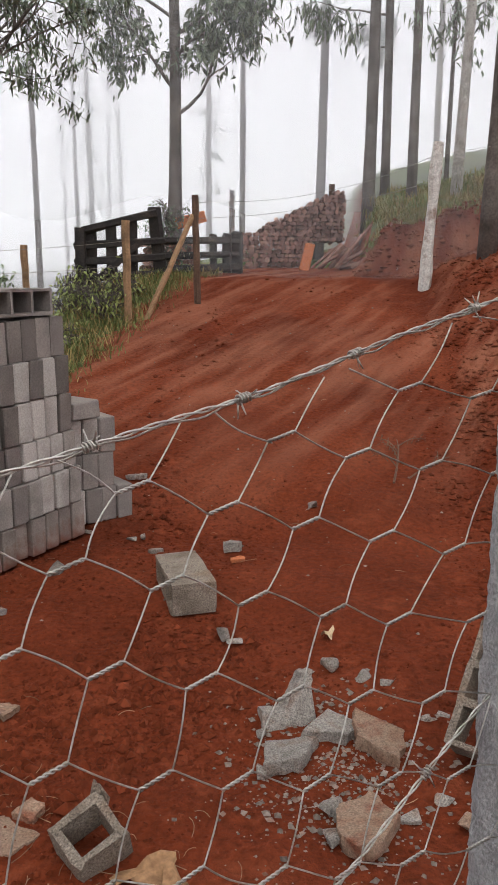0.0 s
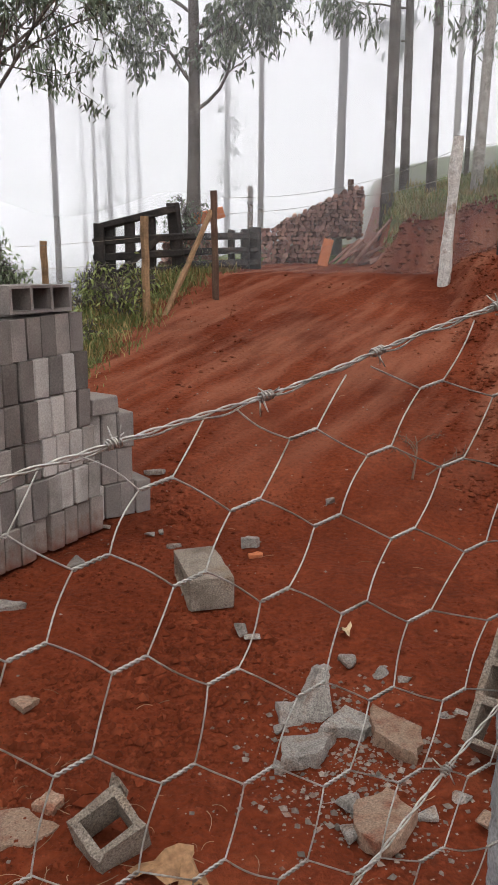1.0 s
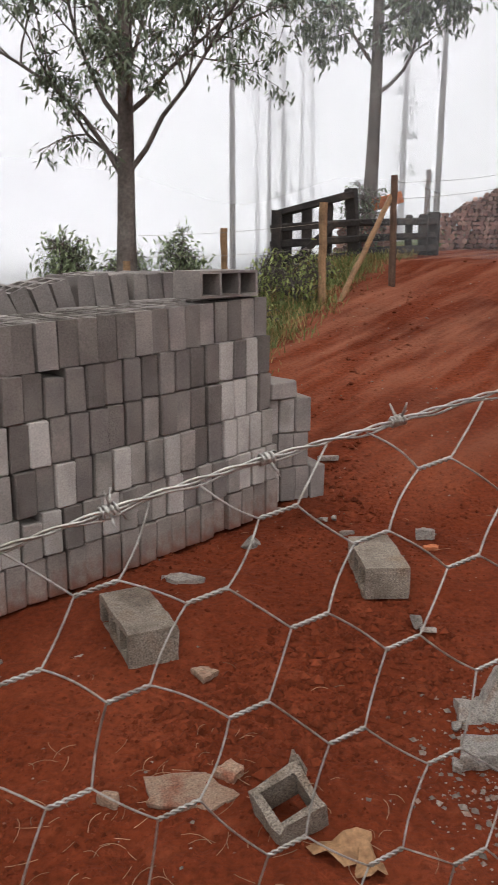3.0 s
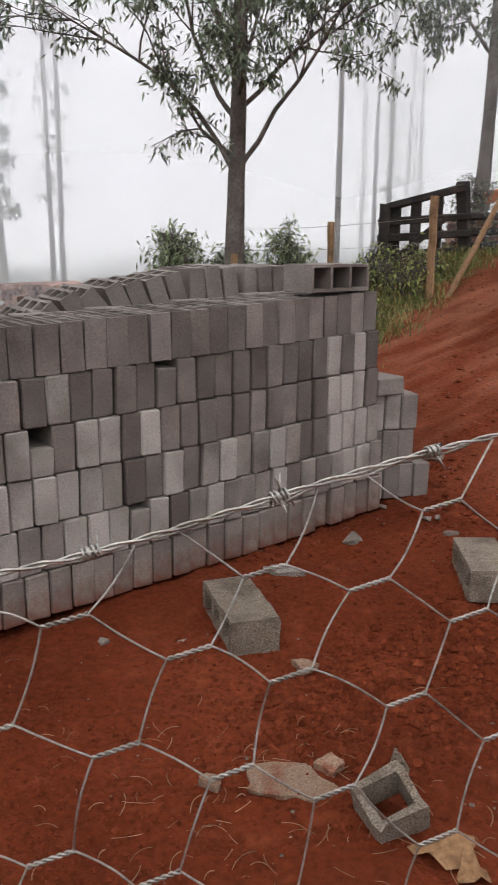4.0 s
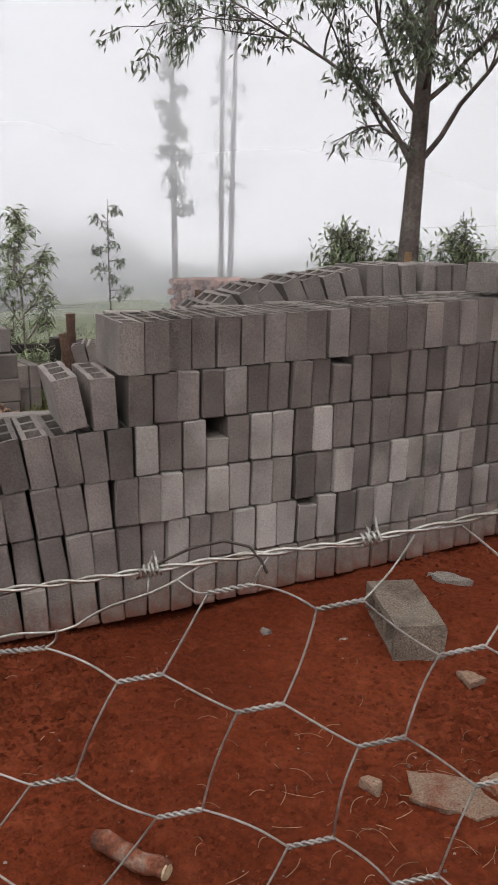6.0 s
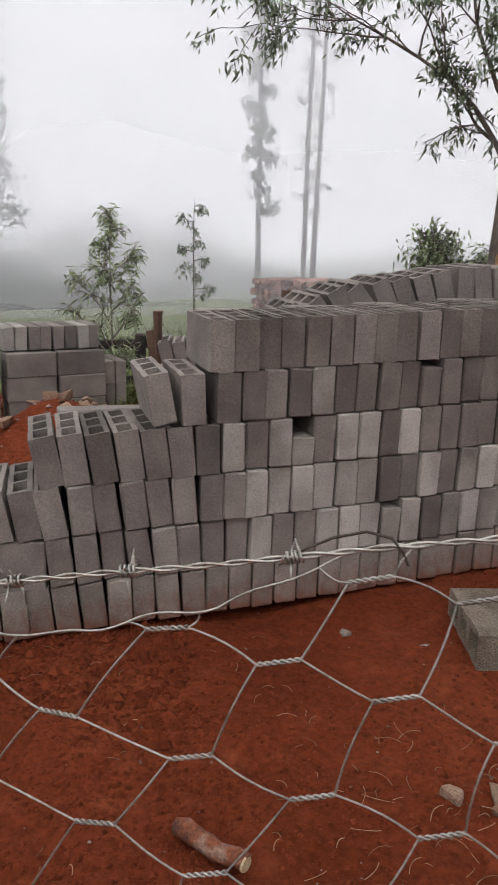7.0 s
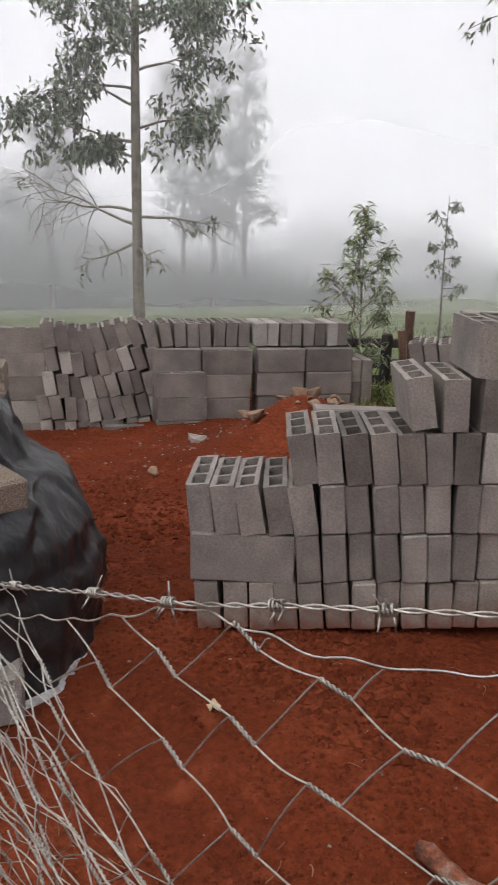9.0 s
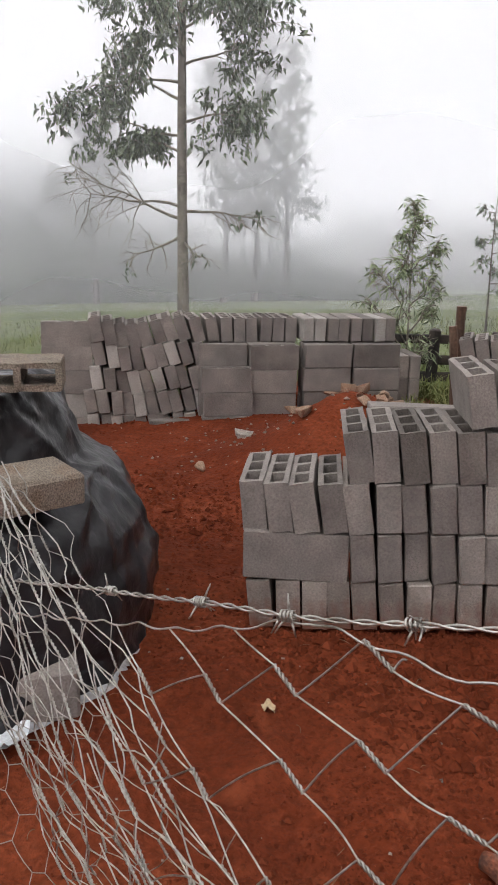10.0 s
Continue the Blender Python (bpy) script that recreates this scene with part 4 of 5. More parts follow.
# ---------------------------------------------------------------- the wire fence in front
def fence_point(x, z, off=0.0):
    """A place on the slack fence, which curves in plan and leans in at the foot; off: towards the yard."""
    q = max(-0.1, min(1.38 - z, 0.4))
    c = max(x, -0.9)
    y = 0.6551 + 0.6377 * c - 0.2795 * c * c - 0.4201 * c ** 3 - 0.2772 * q - 0.0505 * q * c + 0.12 * (x - c)
    return Vector((x - 0.4 * off, y + 0.9 * off, z))


# knots that are tugged out of the netting's even spread, and how far: along, up
TUGS = {(-16, 8): (0.006, 0.002), (-15, 8): (0.011, 0.0075), (-13, 7): (-0.011, 0.002), (-12, 6): (-0.011, -0.009), (-11, 6): (0.003, -0.0075), (-11, 7): (-0.005, 0), (-10, 6): (0.006, -0.006),
        (-9, 6): (0.008, 0), (-8, 4): (-0.005, 0.006), (-6, 3): (0, -0.0065), (-6, 4): (-0.0055, 0), (-6, 5): (-0.004, 0.003), (-5, 5): (0, -0.011), (-4, 4): (0, -0.005), (-4, 5): (0.002, -0.01),
        (-3, 4): (0.0055, -0.0055), (-1, 3): (0.005, -0.003), (1, 2): (-0.008, 0), (2, 1): (0, -0.0065)}


def knot(i, j):
    """Where the twisted side (i, j) of the netting lies along the fence, and how high."""
    k = max(-1.5, min(j + 0.5 * i, 4.5))
    x = 0.02741 + 0.070538 * i + 0.020835 * j + 0.001282 * i * i - 0.000735 * i * k + 0.001889 * k * k + 0.0000434 * i ** 3 + 0.0000203 * i * i * k - 0.0000135 * i * k * k - 0.00019 * k ** 3 - 0.0000016 * i ** 4 + 0.0000069 * i ** 3 * k + 0.00001 * i * i * k * k
    z = 1.35723 - 0.024339 * i - 0.073751 * j + 0.001213 * i * i + 0.000209 * i * k - 0.001939 * k * k + 0.0002258 * i ** 3 + 0.000494 * i * k * k + 0.000224 * k ** 3 + 0.0000089 * i ** 4 - 0.0000027 * i ** 3 * k + 0.0000188 * i * i * k * k
    g = random.Random(i * 131 + j * 17)
    tug = TUGS.get((i, j), (0, 0))
    return x + tug[0] + g.uniform(-0.001, 0.001), z + tug[1] + g.uniform(-0.001, 0.001)


ROPE = ((-1.25, -0.916, -0.828, -0.737, -0.6, -0.4, -0.2, -0.005, 0.097, 0.224, 0.4), (1.085, 1.185, 1.207, 1.234, 1.266, 1.302, 1.354, 1.392, 1.423, 1.461, 1.515))
EDGE = ((-1.25, -1.08, -0.92, -0.832, -0.80, -0.761, -0.707, -0.673, -0.628, -0.571, -0.548, -0.483, -0.457, -0.43), (1.045, 1.104, 1.159, 1.2, 1.212, 1.21, 1.209, 1.213, 1.221, 1.24, 1.246, 1.282, 1.297, 1.293))


def rope_z(x):
    """Height of the barbed strand."""
    return float(np.interp(x, *ROPE))


def selvedge_z(x):
    """Height of the netting's top edge: wound on the barbed strand, then sagging away from it."""
    return float(np.interp(x, *EDGE)) if x < -0.43 else rope_z(x) - 0.003


def strand(so, pts, r, turns=0.0, sides=5, phase=0.0, gap=0.0012):
    """One wire along pts, wound round them with that many turns."""
    pts = [Vector(p) for p in pts]
    if turns:
        out, n = [], max(8, int(turns * 8))
        for k in range(n + 1):
            f = k / n * (len(pts) - 1)
            i = min(int(f), len(pts) - 2)
            p = pts[i].lerp(pts[i + 1], f - i)
            d = (pts[i + 1] - pts[i]).normalized()
            e1 = d.cross(Vector((0, 0, 1))).normalized()
            e2 = d.cross(e1)
            a = 2 * math.pi * turns * k / n + phase
            out.append(p + (e1 * math.cos(a) + e2 * math.sin(a)) * gap)
        pts = out
    so.tube(pts, r, sides, False)


def bow(a, b, amount, g, n=5):
    """A slightly bent wire between two places."""
    a, b = Vector(a), Vector(b)
    k = Vector((g.uniform(-1, 1), g.uniform(-1, 1), g.uniform(-1, 1))) * amount
    return [a.lerp(b, i / n) + k * math.sin(math.pi * i / n) for i in range(n + 1)]


WIRE = 0.00095


def netting():
    so, g = Soup(), random.Random(3)
    half = (0.0118, 0.0028)

    def ends(i, j):
        x, z = knot(i, j)
        dz = half[1] - 0.009 * max(0.0, min(1.0, (-0.55 - x) / 0.2))
        return (x - half[0], z - dz), (x + half[0], z + dz)

    def inside(i, j):
        x, z = knot(i, j)
        return -1.0 < x < 0.32 and 0.05 < z < selvedge_z(x) + 0.004 * (x < -0.5) - 0.010 * (x >= -0.5)

    for i in range(-24, 9):
        for j in range(-6, 26):
            if not inside(i, j):
                continue
            (lu, lz), (ru, rz) = ends(i, j)
            a, b = fence_point(lu, lz), fence_point(ru, rz)
            for ph in (0, math.pi):
                strand(so, [a, b], WIRE, 3.0, 5, ph + i, 0.0011)
            for ni, nj, frm, up in ((i + 1, j - 1, (ru, rz), True), (i + 1, j, (ru, rz), False), (i - 1, j, (lu, lz), True)):
                if inside(ni, nj):
                    if ni == i - 1:
                        continue
                    to = ends(ni, nj)[0]
                else:
                    to = ends(ni, nj)[0 if ni > i else 1]
                    if to[1] < 0.05 or not -1.05 < to[0] < 0.36:
                        continue
                    for _ in range(90):
                        if to[1] - selvedge_z(to[0]) <= 0:
                            break
                        to = (to[0] + (frm[0] - to[0]) * 0.02, to[1] + (frm[1] - to[1]) * 0.02)
                    else:
                        continue
                strand(so, bow(fence_point(*frm), fence_point(*to), 0.003, g, 6), WIRE * 0.84)
    thing = empty("wire_netting", Matrix(), "galvanised hexagonal wire netting hung on a barbed strand", "wire fence")
    part("mesh_panel", so.done("mesh_panel", M_WIRE, True), thing)
    # the top edge wire, wound loosely along the barbed strand
    so, n = Soup(), 70
    xs = [0.34 - 1.55 * k / n for k in range(n + 1)]
    strand(so, [fence_point(x, selvedge_z(x) + 0.001 * math.sin(k * 1.7), 0.001) for k, x in enumerate(xs)], WIRE, 30, 5, 0, 0.0017)
    part("edge_wire", so.done("edge_wire", M_WIRE, True), thing)
    # a dark loop of wire thrown over the barbed strand
    so = Soup()
    strand(so, [fence_point(x, rope_z(x) + dz, off) for x, dz, off in ((-0.515, -0.006, 0.004), (-0.503, 0.003, 0.003), (-0.488, 0.010, 0.0), (-0.471, 0.0125, -0.002), (-0.457, 0.007, -0.003), (-0.450, -0.003, -0.002), (-0.446, -0.012, 0.0))], WIRE * 1.05)
    part("tie_wire", so.done("tie_wire", M_DARKWIRE, True), thing, "dark loop of wire")
    return thing


netting()


def barbed_wire(name, line, barbs, label):
    thing = empty(name, Matrix(), label, "barbed wire")
    so, g = Soup(), random.Random(6)
    length = sum((Vector(a) - Vector(b)).length for a, b in zip(line, line[1:]))
    for ph in (0, math.pi):
        strand(so, line, 0.00105, length / 0.045, 6, ph, 0.0014)
    part("strand", so.done("strand", M_WIRE, True), thing)
    for f in barbs:
        k = f * (len(line) - 1)
        i = min(int(k), len(line) - 2)
        p = Vector(line[i]).lerp(Vector(line[i + 1]), k - i)
        d = (Vector(line[i + 1]) - Vector(line[i])).normalized()
        bs = Soup()
        for q in (0, 1):
            strand(bs, [p + d * (0.006 * q - 0.006), p + d * (0.006 * q + 0.001)], 0.001, 2.3, 5, g.uniform(0, 6), 0.0038)
        for _ in range(4):
            v = Vector((g.uniform(-1, 1), g.uniform(-1, 1), g.uniform(-1, 1)))
            v = (v - d * v.dot(d) * 0.7).normalized()
            o = p + d * g.uniform(-0.006, 0.006)
            bs.tube([o + v * 0.003, o + v * 0.016], [0.0011, 0.0005], 5)
        part("barb", bs.done("barb", M_WIRE, True), thing)
    return thing


N_PTS = 50
barbed_wire("barbed_wire", [fence_point(0.40 - 1.62 * k / N_PTS, rope_z(0.40 - 1.62 * k / N_PTS) + 0.0008 * math.sin(k), -0.001) for k in range(N_PTS + 1)],
            [(0.40 - x) / 1.62 for x in (0.32, 0.224, 0.097, -0.005, -0.118, -0.204, -0.295, -0.395, -0.507, -0.598, -0.668, -0.737, -0.828, -0.916, -1.04)],
            "twisted galvanised barbed wire strand along the fence top")
barbed_wire("barbed_wire", [fence_point(0.06 + 0.024 * k, 0.955 + 0.0185 * k, 0.004) for k in range(11)], [0.45, 0.9], "lower barbed wire strand rising to the rough post")


def gathered_netting():
    """Netting drawn together into a long untidy bunch, its cells pulled long and narrow."""
    thing, g = empty("netting_roll", Matrix(), "bunched and folded galvanised wire netting", "wire fence"), random.Random(12)
    for layer, (wires, cells, near, shift, wide, r) in enumerate(((13, 8, 0.012, 0.0, 1.0, 1.2), (11, 7, -0.012, 0.03, 0.85, 1.1), (8, 10, 0.03, -0.03, 1.08, 0.8))):
        so = Soup()

        def place(c, q):
            """A place in the bunch: c across it, q down it."""
            f = c / (wires - 1) * wide
            wave = 0.012 * noise.noise(Vector((f * 3, q * 4, layer * 7)))
            x = (-1.24 - 0.10 * f) * (1 - q) + (-0.655 - 0.42 * f) * q + shift * q + wave
            z = (1.17 - 0.12 * f) * (1 - q) + (0.94 - 0.16 * f) * q - 0.035 * math.sin(math.pi * q) * (f - 0.2) + 0.010 * noise.noise(Vector((f * 4, q * 5, 3 + layer * 5)))
            return fence_point(x, z, near + 0.02 * noise.noise(Vector((f * 5, q * 3, 9 + layer))))

        slip = {c: g.uniform(-0.25, 0.25) for c in range(-2, wires + 2)}
        for c in range(wires):
            line = []
            for k in range(-1, cells + 2):
                other = c + (1 if (c + k) % 2 == 0 else -1)
                other = other if 0 <= other < wires else c
                low = min(c, other)
                q0 = (k + slip[low] + 0.3 * noise.noise(Vector((low * 1.7, k * 1.3, layer)))) / cells
                mid, half = (c + other) / 2, 0.19 / cells
                ends = [place(mid, q0 - half), place(mid, q0 + half)]
                if other > c:
                    for ph in (0, math.pi):
                        strand(so, ends, WIRE * 0.62 * r, 3, 5, ph, 0.0011)
                line += ends
            full_line = []
            for i, (p0, p1) in enumerate(zip(line, line[1:])):
                full_line += [p0] if i % 2 == 0 else bow(p0, p1, 0.004, g, 3)[:-1]
            strand(so, full_line, WIRE * 0.72 * r, 0, 5)
        part("mesh_fold", so.done("mesh_fold", M_WIRE, True), thing)
    # a flat end of finer netting falling to the ground beyond
    so = Soup()
    corner, right, down = Vector((-1.535, 0.105, 0.679)), Vector((0.027, 0.091, -0.018)) / 110, Vector((0.19, -0.062, -0.09)) / 258

    def spot(c, k):
        g2 = random.Random(c * 71 + k)
        return corner + right * (42 * c + 0.33 * 48 * k * 0.5 + (10 if (k + c) % 2 else -10) + g2.uniform(-4, 4)) + down * (48 * k + g2.uniform(-5, 5))

    for c in range(-4, 5):
        for k in range(-2, 11):
            strand(so, bow(spot(c, k), spot(c, k + 1), 0.002, g, 3), 0.0008, 0, 4)
            if (k + c) % 2:
                strand(so, [spot(c, k), spot(c + 1, k)], 0.0008, 0, 4)
    ob = new("netting_remnant", so.done("netting_remnant", M_RUST, True))
    tagged(ob, "loose end of fine wire netting hanging to the ground", "wire fence")


gathered_netting()


def rough_post():
    """Roughcast concrete post with a lumpy, uneven arris."""
    vs, fs = [], []
    n, m = 26, 150
    w = 0.17
    for k in range(m + 1):
        z = -0.1 + 1.58 * k / m
        for i in range(4 * n):
            s, f = divmod(i, n)
            f = f / n
            x, y = ((f, 0), (1, f), (1 - f, 1), (0, 1 - f))[s]
            cx, cy = x - 0.5, y - 0.5
            rr = max(abs(cx), abs(cy))
            p = Vector((cx * w, cy * w, z))
            d = Vector((cx, cy, 0)).normalized()
            b = 0.006 * noise.noise(p * 9) + 0.0035 * noise.noise(p * 45) + 0.0028 * noise.noise(p * 120)
            corner = min(abs(cx), abs(cy)) / rr
            p -= d * 0.012 * corner ** 6
            vs.append(p + d * b)
    for k in range(m):
        for i in range(4 * n):
            a, b = k * 4 * n + i, k * 4 * n + (i + 1) % (4 * n)
            fs.append([a, b, b + 4 * n, a + 4 * n])
    fs.append([m * 4 * n + i for i in range(4 * n)])
    ob = new("concrete_post", mesh("concrete_post", vs, fs, M_STUCCO, True))
    ob.matrix_basis = pose(0.33, 0.68, 0, 0, 0, 14)
    return tagged(ob, "rough grey roughcast concrete fence post", "post")


rough_post()


# ---------------------------------------------------------------- covered heap
def covered_heap():
    """A heap under black plastic, slumped in folds, with a shelf towards the fence."""
    heap = empty("covered_heap", Matrix(), "heap covered with creased black plastic sheeting", "covered heap")
    c = Vector((-3.42, 0.28, 0))
    prof = ((0.90, 0.0), (0.90, 0.05), (0.90, 0.15), (0.89, 0.3), (0.865, 0.42), (0.81, 0.50), (0.71, 0.60), (0.66, 0.65), (0.615, 0.78), (0.57, 0.925), (0.48, 0.95), (0.25, 0.955), (0.0, 0.955))
    vs, fs, n = [], [], 360
    fine = []
    for (r0, z0), (r1, z1) in zip(prof, prof[1:]):
        for k in range(7):
            fine.append((r0 + (r1 - r0) * k / 7, z0 + (z1 - z0) * k / 7))
    fine.append(prof[-1])
    for r, z in fine:
        for k in range(n):
            a = 2 * math.pi * k / n
            front = max(0.0, math.cos(a + 0.15)) ** 2
            rr = r + (0.02 * front if z < 0.62 else -0.09 * front) * (r > 0.2)
            d = Vector((math.cos(a), math.sin(a), 0))
            at = d * rr + Vector((3, 1, z * 0.8))
            fold = 0.045 * noise.noise(at * 1.7) - 0.035 * abs(noise.noise(at * 2.3 + Vector((7, 0, 0)))) + 0.016
            fold += 0.024 * noise.noise(Vector((a * 1.1, 4, z * 7.5 + 0.6 * math.sin(a * 2)))) * smooth(0.05, 0.2, z)
            fold += 0.014 * max(0.0, 1 - 5 * abs(noise.noise(Vector((a * 2.2 + z, 9, z * 3.5))))) + 0.02 * max(0.0, 1 - 6 * abs(noise.noise(at * 2.4 + Vector((0, 3, 0))))) + 0.010 * max(0.0, 1 - 5 * abs(noise.noise(at * 5.2 + Vector((5, 3, 0))))) - 0.022 * abs(noise.noise(at * 5.5)) - 0.004 * abs(noise.noise(at * 13))
            fold *= min(1.0, r * 2.2)
            vs.append(c + d * (rr + fold) + Vector((0, 0, z + ground_z(c.x, c.y) + (0.35 * fold if z > 0.5 else 0) + (0.02 * math.sin(a * 5) if z < 0.08 else 0))))
    for j in range(len(fine) - 1):
        for k in range(n):
            a, b = j * n + k, j * n + (k + 1) % n
            fs.append([a, b, b + n, a + n])
    part("sheet", mesh("sheet", vs, fs, M_TARP, True), heap)
    so = Soup()
    for k in range(n):
        a = 2 * math.pi * k / n
        p = vs[k] + Vector((0, 0, 0.004))
        d = Vector((math.cos(a), math.sin(a), 0))
        so.v += [p - d * 0.004 + Vector((0, 0, 0.015)), p + d * (0.018 + 0.014 * noise.noise(Vector((a * 6, 0, 0)))), p + d * 0.02 + Vector((0, 0, -0.01))]
    for k in range(n):
        b = (k + 1) % n
        for o in (0, 1):
            so.f.append([3 * k + o, 3 * b + o, 3 * b + o + 1, 3 * k + o + 1])
    part("hem", so.done("hem", M_GREYSHEET, True), heap, "dusty grey folded hem")
    return heap


covered_heap()


def plastic_scrap():
    vs, fs, n = [], [], 8
    for i in range(n + 1):
        for j in range(n + 1):
            u, w = i / n - 0.5, j / n - 0.5
            vs.append(Vector((u * 0.16 * (1 - 0.6 * abs(w)), w * 0.12, 0.03 + 0.035 * noise.noise(Vector((u * 4, w * 4, 1))) + 0.05 * u)))
    for i in range(n):
        for j in range(n):
            k = i * (n + 1) + j
            fs.append([k, k + 1, k + n + 2, k + n + 1])
    ob = new("plastic_scrap", mesh("plastic_scrap", vs, fs, M_PLASTIC, True))
    ob.matrix_basis = pose(-2.45, 0.345, 0.0, 0, 0, 40)
    tagged(ob, "torn scrap of whitish plastic beside the block", "plastic")


plastic_scrap()
g_blk = random.Random(77)


def single(name, me, m, label, category="block", group="loose concrete blocks"):
    ob = new(name, me)
    ob.matrix_basis = m
    return tagged(ob, label, category, group)


v, f = hollow_block(0.09, 0.19, 0.39, 0.019, 0.022, 3, g_blk)
SIDE = Matrix(((0, 1, 0, 0), (0, 0, 1, 0), (1, 0, 0, 0), (0, 0, 0, 1)))
single("concrete_block", tidy(mesh("concrete_block", v, f, M_CRUDE)), pose(-2.85, 0.50, 1.0, 0, 0, 66) @ SIDE, "hollow concrete block lying on its side atop the plastic")
v, f = chamfer_box(0.19, 0.39, 0.10, 0.005, g_blk, 0.003)
single("concrete_block", tidy(mesh("concrete_block", v, f, M_CRUDE)), pose(-2.69, 0.48, 0.64, -3, 4, 12), "solid pale concrete block resting on the plastic sheet")
v, f = chamfer_box(0.19, 0.39, 0.17, 0.006, g_blk, 0.004)
single("concrete_block", tidy(mesh("concrete_block", v, f, M_BLOCK)), pose(-2.60, 0.42, 0.0, 0, 0, -16), "grey concrete block weighing down the plastic hem")


# ---------------------------------------------------------------- loose blocks and rubble on the soil
def lying_block(x, y, turn, label):
    """A 14 cm block on its flat side, cells open to the long sides."""
    vv, ff = hollow_block(0.14, 0.19, 0.39, 0.025, 0.028, 3, g_blk, 0.004)
    me = tidy(mesh("concrete_block", vv, ff, M_CRUDE))
    m = pose(x, y, ground_z(x, y) - 0.004, 0, 0, turn) @ Matrix.Translation((0.095, 0, 0.07)) @ Matrix(((0, 0, -1, 0), (0, 1, 0, 0), (1, 0, 0, 0), (0, 0, 0, 1)))
    return single("concrete_block", me, m, label)


lying_block(-0.285, 3.33, 17, "coarse concrete block lying on bare soil")
lying_block(-1.145, 2.62, 38, "coarse concrete block lying on bare soil near the stack")


def broken_box():
    """A broken half block with a single open cell, tipped in the soil."""
    vv, ff = hollow_block(0.145, 0.10, 0.145, 0.022, 0.02, 1, g_blk, 0.006)
    me = tidy(mesh("broken_block", vv, ff, M_CRUDE))
    single("broken_block", me, pose(-0.40, 1.79, 0.012, 14, -16, 40), "broken half block with one open cell half sunk in soil")
    vv, ff = chamfer_box(0.035, 0.06, 0.06, 0.008, g_blk, 0.01)
    single("broken_block", tidy(mesh("broken_block", vv, ff, M_CRUDE)), pose(-0.395, 1.885, 0.09, 14, -16, 40), "broken corner of a concrete block")


broken_box()
vv, ff = hollow_block(0.19, 0.14, 0.39, 0.022, 0.024, 3, g_blk, 0.004)
LEAN = Matrix(((1, 0, 0, 0), (0, math.sin(0.7), -math.cos(0.7), 0), (0, math.cos(0.7), math.sin(0.7), 0), (0, 0, 0, 1)))
single("concrete_block", tidy(mesh("concrete_block", vv, ff, M_CRUDE)), pose(0.80, 2.26, 0.17, 0, 0, -36) @ LEAN, "hollow concrete block standing on end against the bank, cells facing out")


def shard(size, seed, mat, points=14):
    """An angular broken lump: the hull of scattered points."""
    g = random.Random(seed)
    bm = bmesh.new()
    for _ in range(points):
        p = Vector((g.uniform(-1, 1), g.uniform(-1, 1), g.uniform(-1, 1)))
        p = p / max(abs(p.x), abs(p.y), abs(p.z)) * g.uniform(0.75, 1)
        bm.verts.new((p.x * size[0] / 2, p.y * size[1] / 2, p.z * size[2] / 2))
    hull = bmesh.ops.convex_hull(bm, input=bm.verts)
    bmesh.ops.delete(bm, geom=[e for e in set(hull["geom_interior"]) | set(hull["geom_unused"]) if isinstance(e, bmesh.types.BMVert)], context="VERTS")
    bmesh.ops.bevel(bm, geom=bm.edges[:], offset=min(size) * 0.06, segments=1, affect="EDGES")
    bmesh.ops.recalc_face_normals(bm, faces=bm.faces)
    me = bpy.data.meshes.new("shard")
    bm.to_mesh(me)
    bm.free()
    me.materials.append(mat)
    return me


def slab(size, seed, mat):
    """A flat broken piece: an uneven polygon with a ragged edge."""
    g = random.Random(seed)
    n = g.randint(4, 6)
    ring = []
    for i in range(n):
        a = 2 * math.pi * (i + g.uniform(-0.25, 0.25)) / n
        ring.append((math.cos(a) * size[0] * 0.58 * g.uniform(0.72, 1.1), math.sin(a) * size[1] * 0.58 * g.uniform(0.72, 1.1)))
    dense = []
    for (x0, y0), (x1, y1) in zip(ring, ring[1:] + ring[:1]):
        for k in range(4):
            t = k / 4
            dense.append((x0 + (x1 - x0) * t + g.uniform(-1, 1) * size[0] * 0.05, y0 + (y1 - y0) * t + g.uniform(-1, 1) * size[1] * 0.05))
    m = len(dense)
    vs = []
    for grow, z in ((0.95, -0.5), (1.0, 0.0), (1.0, 0.44), (0.975, 0.5)):
        vs += [Vector((x * grow * g.uniform(0.97, 1.03), y * grow * g.uniform(0.97, 1.03), z * size[2] * g.uniform(0.85, 1.1))) for x, y in dense]
    fs = [[k * m + i, k * m + (i + 1) % m, (k + 1) * m + (i + 1) % m, (k + 1) * m + i] for k in range(3) for i in range(m)]
    fs += [[i for i in range(m)][::-1], [3 * m + i for i in range(m)]]
    return tidy(mesh("slab", vs, fs, mat))


def rubble(x, y, size, turn, seed, mat=None, label="broken grey lump of concrete on red soil", tilt=0):
    me = slab(size, seed, mat or M_SHARD) if size[2] < 0.45 * min(size[0], size[1]) or size[2] <= 0.05 and size[0] > 0.1 else shard(size, seed, mat or M_SHARD, points=11)
    z = ground_z(x, y) + size[2] * 0.3
    return single("rubble", me, pose(x, y, z, tilt, tilt * 0.5, turn), label, "rubble", "rubble on the soil")


